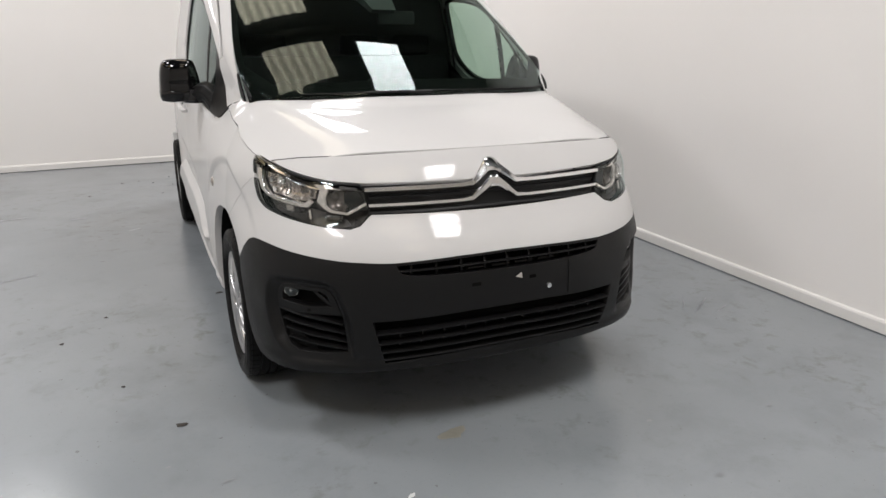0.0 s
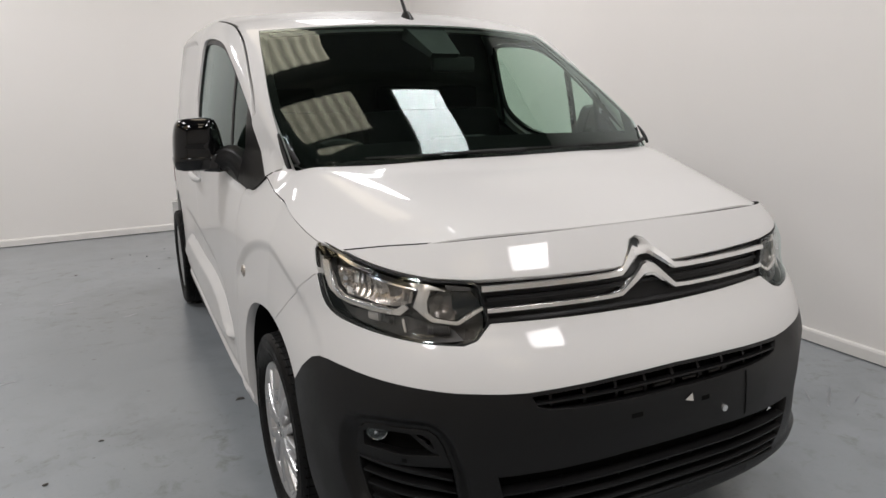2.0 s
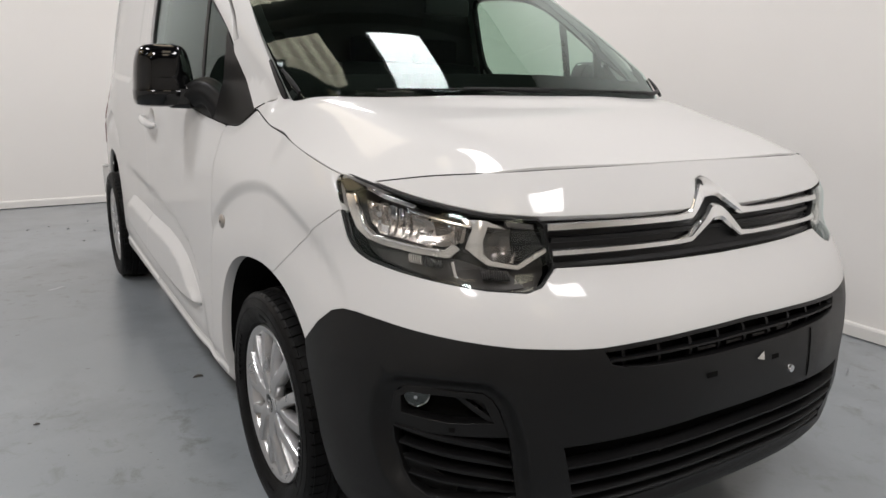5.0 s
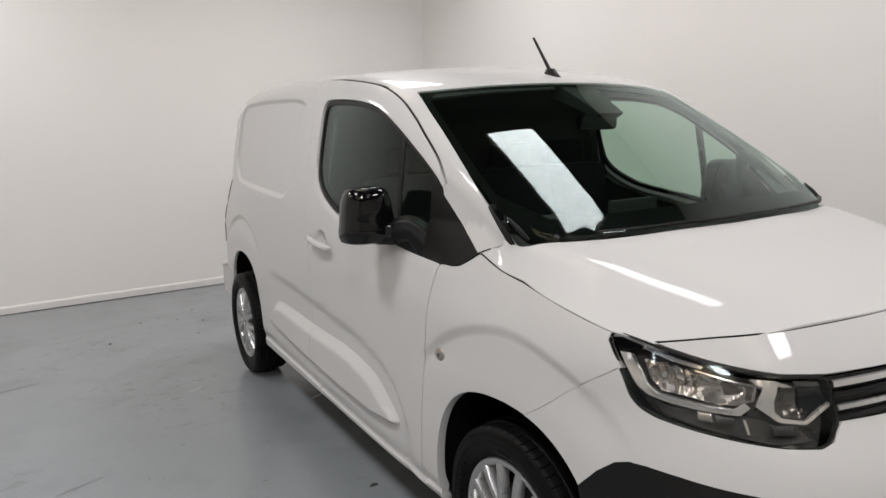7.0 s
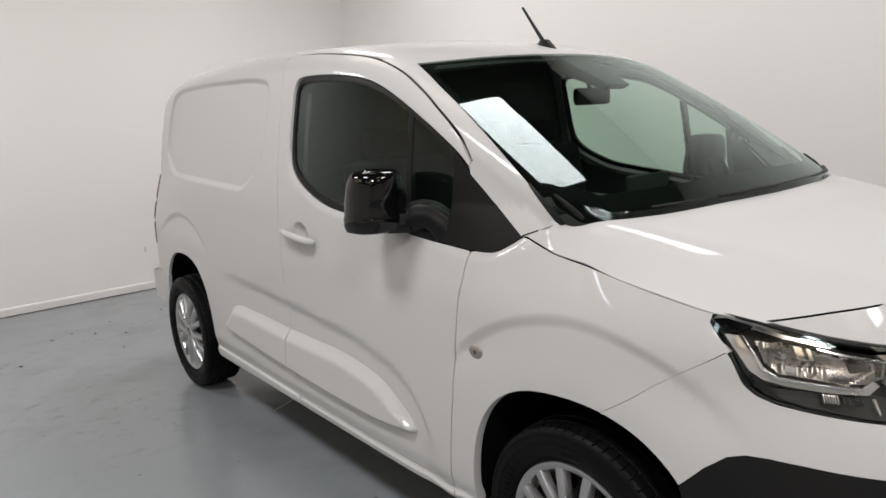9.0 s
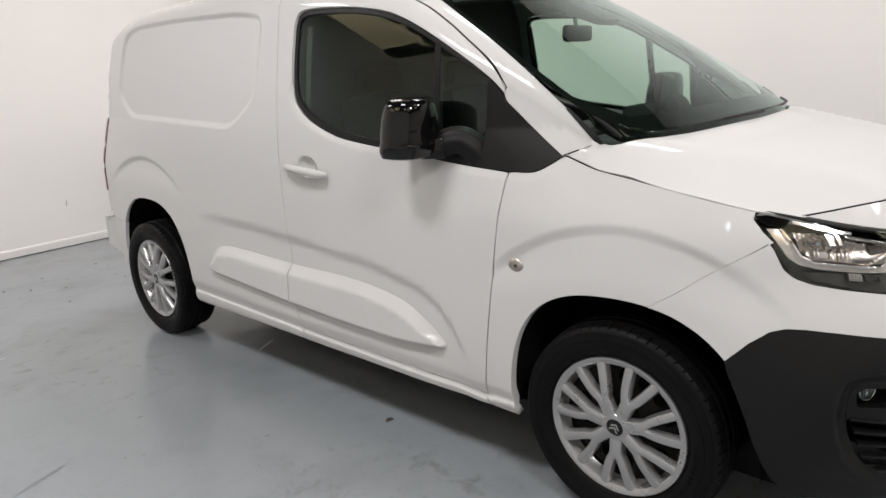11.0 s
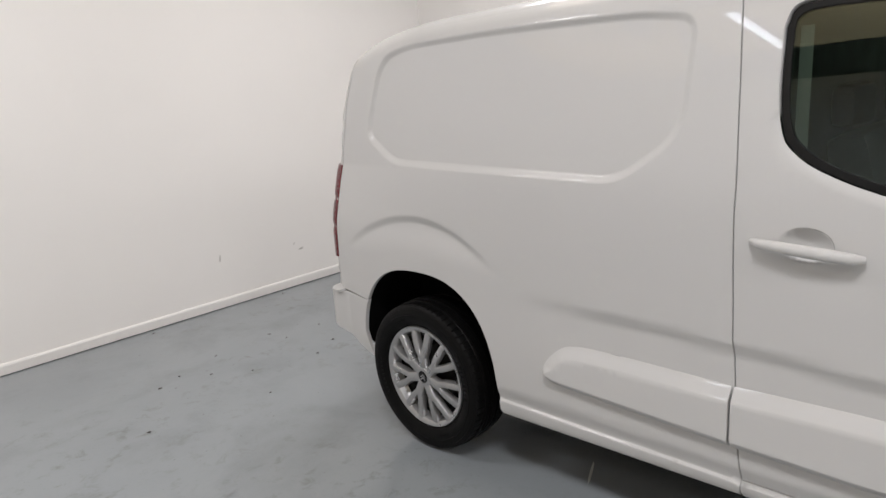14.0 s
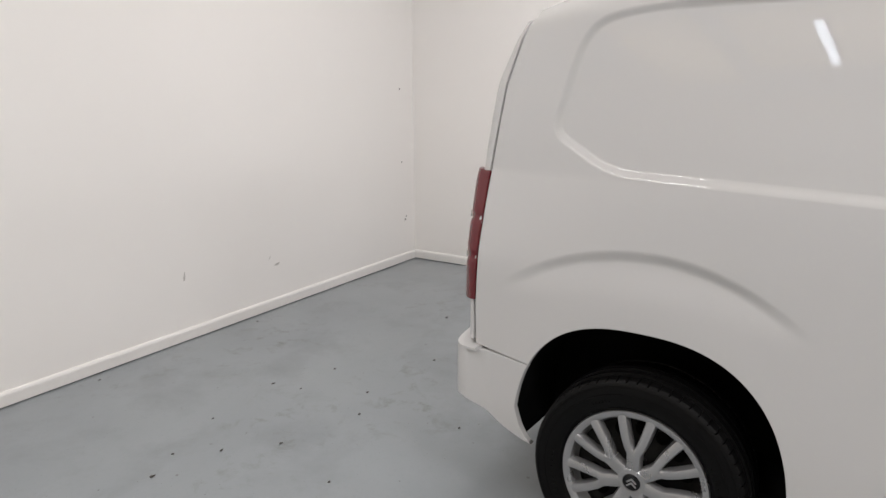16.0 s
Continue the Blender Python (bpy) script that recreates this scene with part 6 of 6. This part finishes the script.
# roof sheets between dark beams
def roof_sheet(x0, x1, y0, y1, z, material):
    bm = bmesh.new()
    n = int((x1 - x0) / 0.025)
    prev = None
    for j in range(n + 1):
        x = x0 + (x1 - x0) * j / n
        zz = z + 0.014 * math.sin(2 * math.pi * x / 0.15)
        row = [bm.verts.new(room_pt(x, y, zz)) for y in (y0, y1)]
        if prev:
            bm.faces.new((prev[0], prev[1], row[1], row[0]))
        prev = row
    return tagged(part("roof_sheet", bm, material, None, "aged brown translucent corrugated roof light, glowing dimly with daylight"), category="roof sheet", group="roof sheets")


for y0, y1 in ((-6.2, -4.4), (-3.6, -2.2), (1.22, 1.74), (2.3, 4.2)):
    roof_sheet(-0.75, 0.15, y0, y1, EAVES - 0.06, ROOFING)
for x0, x1, y0, y1 in ((-6.25, -3.2, -5.0, -2.0), (-6.9, -4.9, 2.3, 4.85), (-7.6, -4.9, 5.15, 7.9)):
    roof_sheet(x0, x1, y0, y1, EAVES - 0.06, ROOFING_DIM)
for y in (-6.6, -4.0, -1.3, 0.55, 1.93, 5.0):
    bm = bmesh.new()
    box(bm, HX0, HX1, y - 0.05, y + 0.05, EAVES - 0.30, EAVES - 0.002, 0.005, ROOM)
    tagged(part("roof_beam", bm, BEAM, None, "dark roof beam spanning the room", smooth=False), category="beam", group="roof beams")


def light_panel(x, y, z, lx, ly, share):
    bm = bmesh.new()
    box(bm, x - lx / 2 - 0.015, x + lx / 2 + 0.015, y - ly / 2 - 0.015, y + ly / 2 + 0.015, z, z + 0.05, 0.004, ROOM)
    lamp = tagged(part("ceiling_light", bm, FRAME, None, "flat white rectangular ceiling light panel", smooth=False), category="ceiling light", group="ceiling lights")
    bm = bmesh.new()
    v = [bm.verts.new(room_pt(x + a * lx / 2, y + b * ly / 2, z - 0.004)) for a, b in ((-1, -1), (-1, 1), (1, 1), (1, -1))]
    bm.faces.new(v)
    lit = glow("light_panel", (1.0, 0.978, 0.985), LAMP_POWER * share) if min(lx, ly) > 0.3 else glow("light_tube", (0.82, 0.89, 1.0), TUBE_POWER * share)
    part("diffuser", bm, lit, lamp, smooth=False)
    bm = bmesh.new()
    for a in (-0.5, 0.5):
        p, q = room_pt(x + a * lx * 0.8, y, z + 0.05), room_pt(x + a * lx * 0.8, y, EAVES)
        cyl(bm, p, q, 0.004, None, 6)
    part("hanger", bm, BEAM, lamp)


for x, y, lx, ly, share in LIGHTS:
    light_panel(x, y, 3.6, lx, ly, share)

# crumbs and leaf scraps on the floor: x, y, size
SCRAPS = ((-1.102, -0.365, 0.026), (-1.581, 0.613, 0.014), (-1.397, 0.888, 0.012), (-1.315, 0.046, 0.012), (-0.812, 1.035, 0.024),
          (-0.48, 4.78, 0.018), (0.86, 4.62, 0.028), (0.13, 5.58, 0.016), (-0.895, 4.72, 0.012), (-0.30, 4.32, 0.016), (-0.50, 4.20, 0.014), (-0.17, 4.65, 0.012), (0.22, 4.28, 0.014), (-1.06, 4.46, 0.014),
          (-1.19, 4.60, 0.012), (-0.885, 4.30, 0.016), (-1.34, 4.52, 0.024), (-0.45, 4.62, 0.012), (-0.36, 3.75, 0.012), (-0.99, 3.93, 0.012), (-1.60, 4.03, 0.020), (-0.94, 5.55, 0.014))
rnd = random.Random(4)
for x, y, wide in SCRAPS:
    bm = bmesh.new()
    n = 7
    size = wide * (0.6 if y > 3 else 0.9)
    mid = bm.verts.new((x, y, -0.004 + size * 0.15))
    ring_v = []
    for j in range(n):
        a = 2 * math.pi * j / n
        r = size * rnd.uniform(0.4, 1.1)
        ring_v.append(bm.verts.new((x + r * math.cos(a) * 1.2, y + r * math.sin(a) * 0.7, -0.007 + size * rnd.uniform(0.0, 0.25))))
    for j in range(n):
        bm.faces.new((mid, ring_v[j], ring_v[(j + 1) % n]))
    ret = bmesh.ops.extrude_face_region(bm, geom=list(bm.faces))
    bmesh.ops.translate(bm, vec=(0, 0, -0.0015), verts=[g for g in ret["geom"] if isinstance(g, bmesh.types.BMVert)])
    tagged(part("debris", bm, DEBRIS, None, "small dark scrap lying on the floor", smooth=False), category="debris", group="floor scraps")


# scuffs and old screw holes in the back wall, stains on the floor
def blotch(name, m, size, material, label, category, seed, flat=0.5, thick=0.0012):
    r = random.Random(seed)
    bm = bmesh.new()
    n = 14
    mid = bm.verts.new((0, 0, thick))
    ring_v = []
    for j in range(n):
        a = 2 * math.pi * j / n
        d = size * r.uniform(0.65, 1.1)
        ring_v.append(bm.verts.new((d * math.cos(a), d * math.sin(a) * flat, thick * 0.4)))
    for j in range(n):
        bm.faces.new((mid, ring_v[j], ring_v[(j + 1) % n]))
    bmesh.ops.transform(bm, matrix=m, verts=bm.verts)
    return tagged(part(name, bm, material, None, label), category=category, group=category + " marks")


MARK = surface("grey_scuff", (0.50, 0.48, 0.455), 0.7, vary=0.3, scale=80.0)
HOLE = surface("dark_hole", (0.22, 0.21, 0.20), 0.8, vary=0.3, scale=60.0)
STAIN = surface("tan_stain", (0.24, 0.235, 0.20), 0.4, vary=0.2, scale=40.0)
CHIP = surface("pale_chip", (0.62, 0.63, 0.63), 0.5, vary=0.1, scale=60.0)
SMEAR = surface("dark_smear", (0.19, 0.205, 0.22), 0.35, vary=0.2, scale=40.0)
UPRIGHT = Matrix.Rotation(radians(90), 4, "X")
for j, (x, z, size, flat, turn, mt) in enumerate(((-0.111, 0.372, 0.030, 0.22, 80, MARK), (0.628, 0.290, 0.028, 0.3, 10, MARK), (0.565, 0.345, 0.014, 0.3, 50, MARK), (2.135, 0.352, 0.013, 0.9, 0, HOLE), (2.153, 0.378, 0.009, 0.8, 0, HOLE),
                                                  (2.098, 0.84, 0.009, 0.8, 0, HOLE), (2.078, 1.43, 0.009, 0.9, 0, HOLE))):
    blotch("wall_scuff", ROOM @ Matrix.Translation((x + 0.2 * 0, YB - 0.0004, z)) @ UPRIGHT @ Matrix.Rotation(radians(turn), 4, "Z"), size, mt, "small dark scuff on the white wall", "scuff", j, flat)
for j, (x, y, size, flat, turn, mt) in enumerate(((-0.193, -0.824, 0.060, 0.55, 10, STAIN), (-0.15, -0.80, 0.025, 0.7, 0, STAIN), (1.577, -0.196, 0.13, 0.07, 35, SMEAR), (1.50, -0.15, 0.09, 0.06, 48, SMEAR), (1.66, -0.27, 0.06, 0.10, 25, SMEAR),
                                                  (-2.18, 3.36, 0.16, 0.07, 12, SMEAR), (-2.35, 3.30, 0.10, 0.08, 8, SMEAR), (-1.9, 1.75, 0.12, 0.10, 20, SMEAR), (-1.45, -1.35, 0.03, 0.6, 0, SMEAR), (-0.99, -0.79, 0.030, 0.35, 10, SMEAR), (-0.46, -1.10, 0.020, 0.45, 30, CHIP), (-1.17, -0.63, 0.012, 0.6, 0, SMEAR), (1.05, -1.14, 0.018, 0.5, 20, SMEAR), (0.53, -1.41, 0.020, 0.5, 0, SMEAR),
                                                  (-1.65, 3.19, 0.07, 0.16, 12, SMEAR), (-1.24, 2.68, 0.05, 0.12, 30, SMEAR), (-0.65, 2.16, 0.09, 0.06, 25, CHIP), (0.54, -1.04, 0.015, 0.6, 0, SMEAR))):
    blotch("floor_stain", Matrix.Translation((x, y, -0.0095)) @ Matrix.Rotation(radians(turn), 4, "Z"), size, mt, "faint stain on the grey painted floor", "stain", 20 + j, flat)
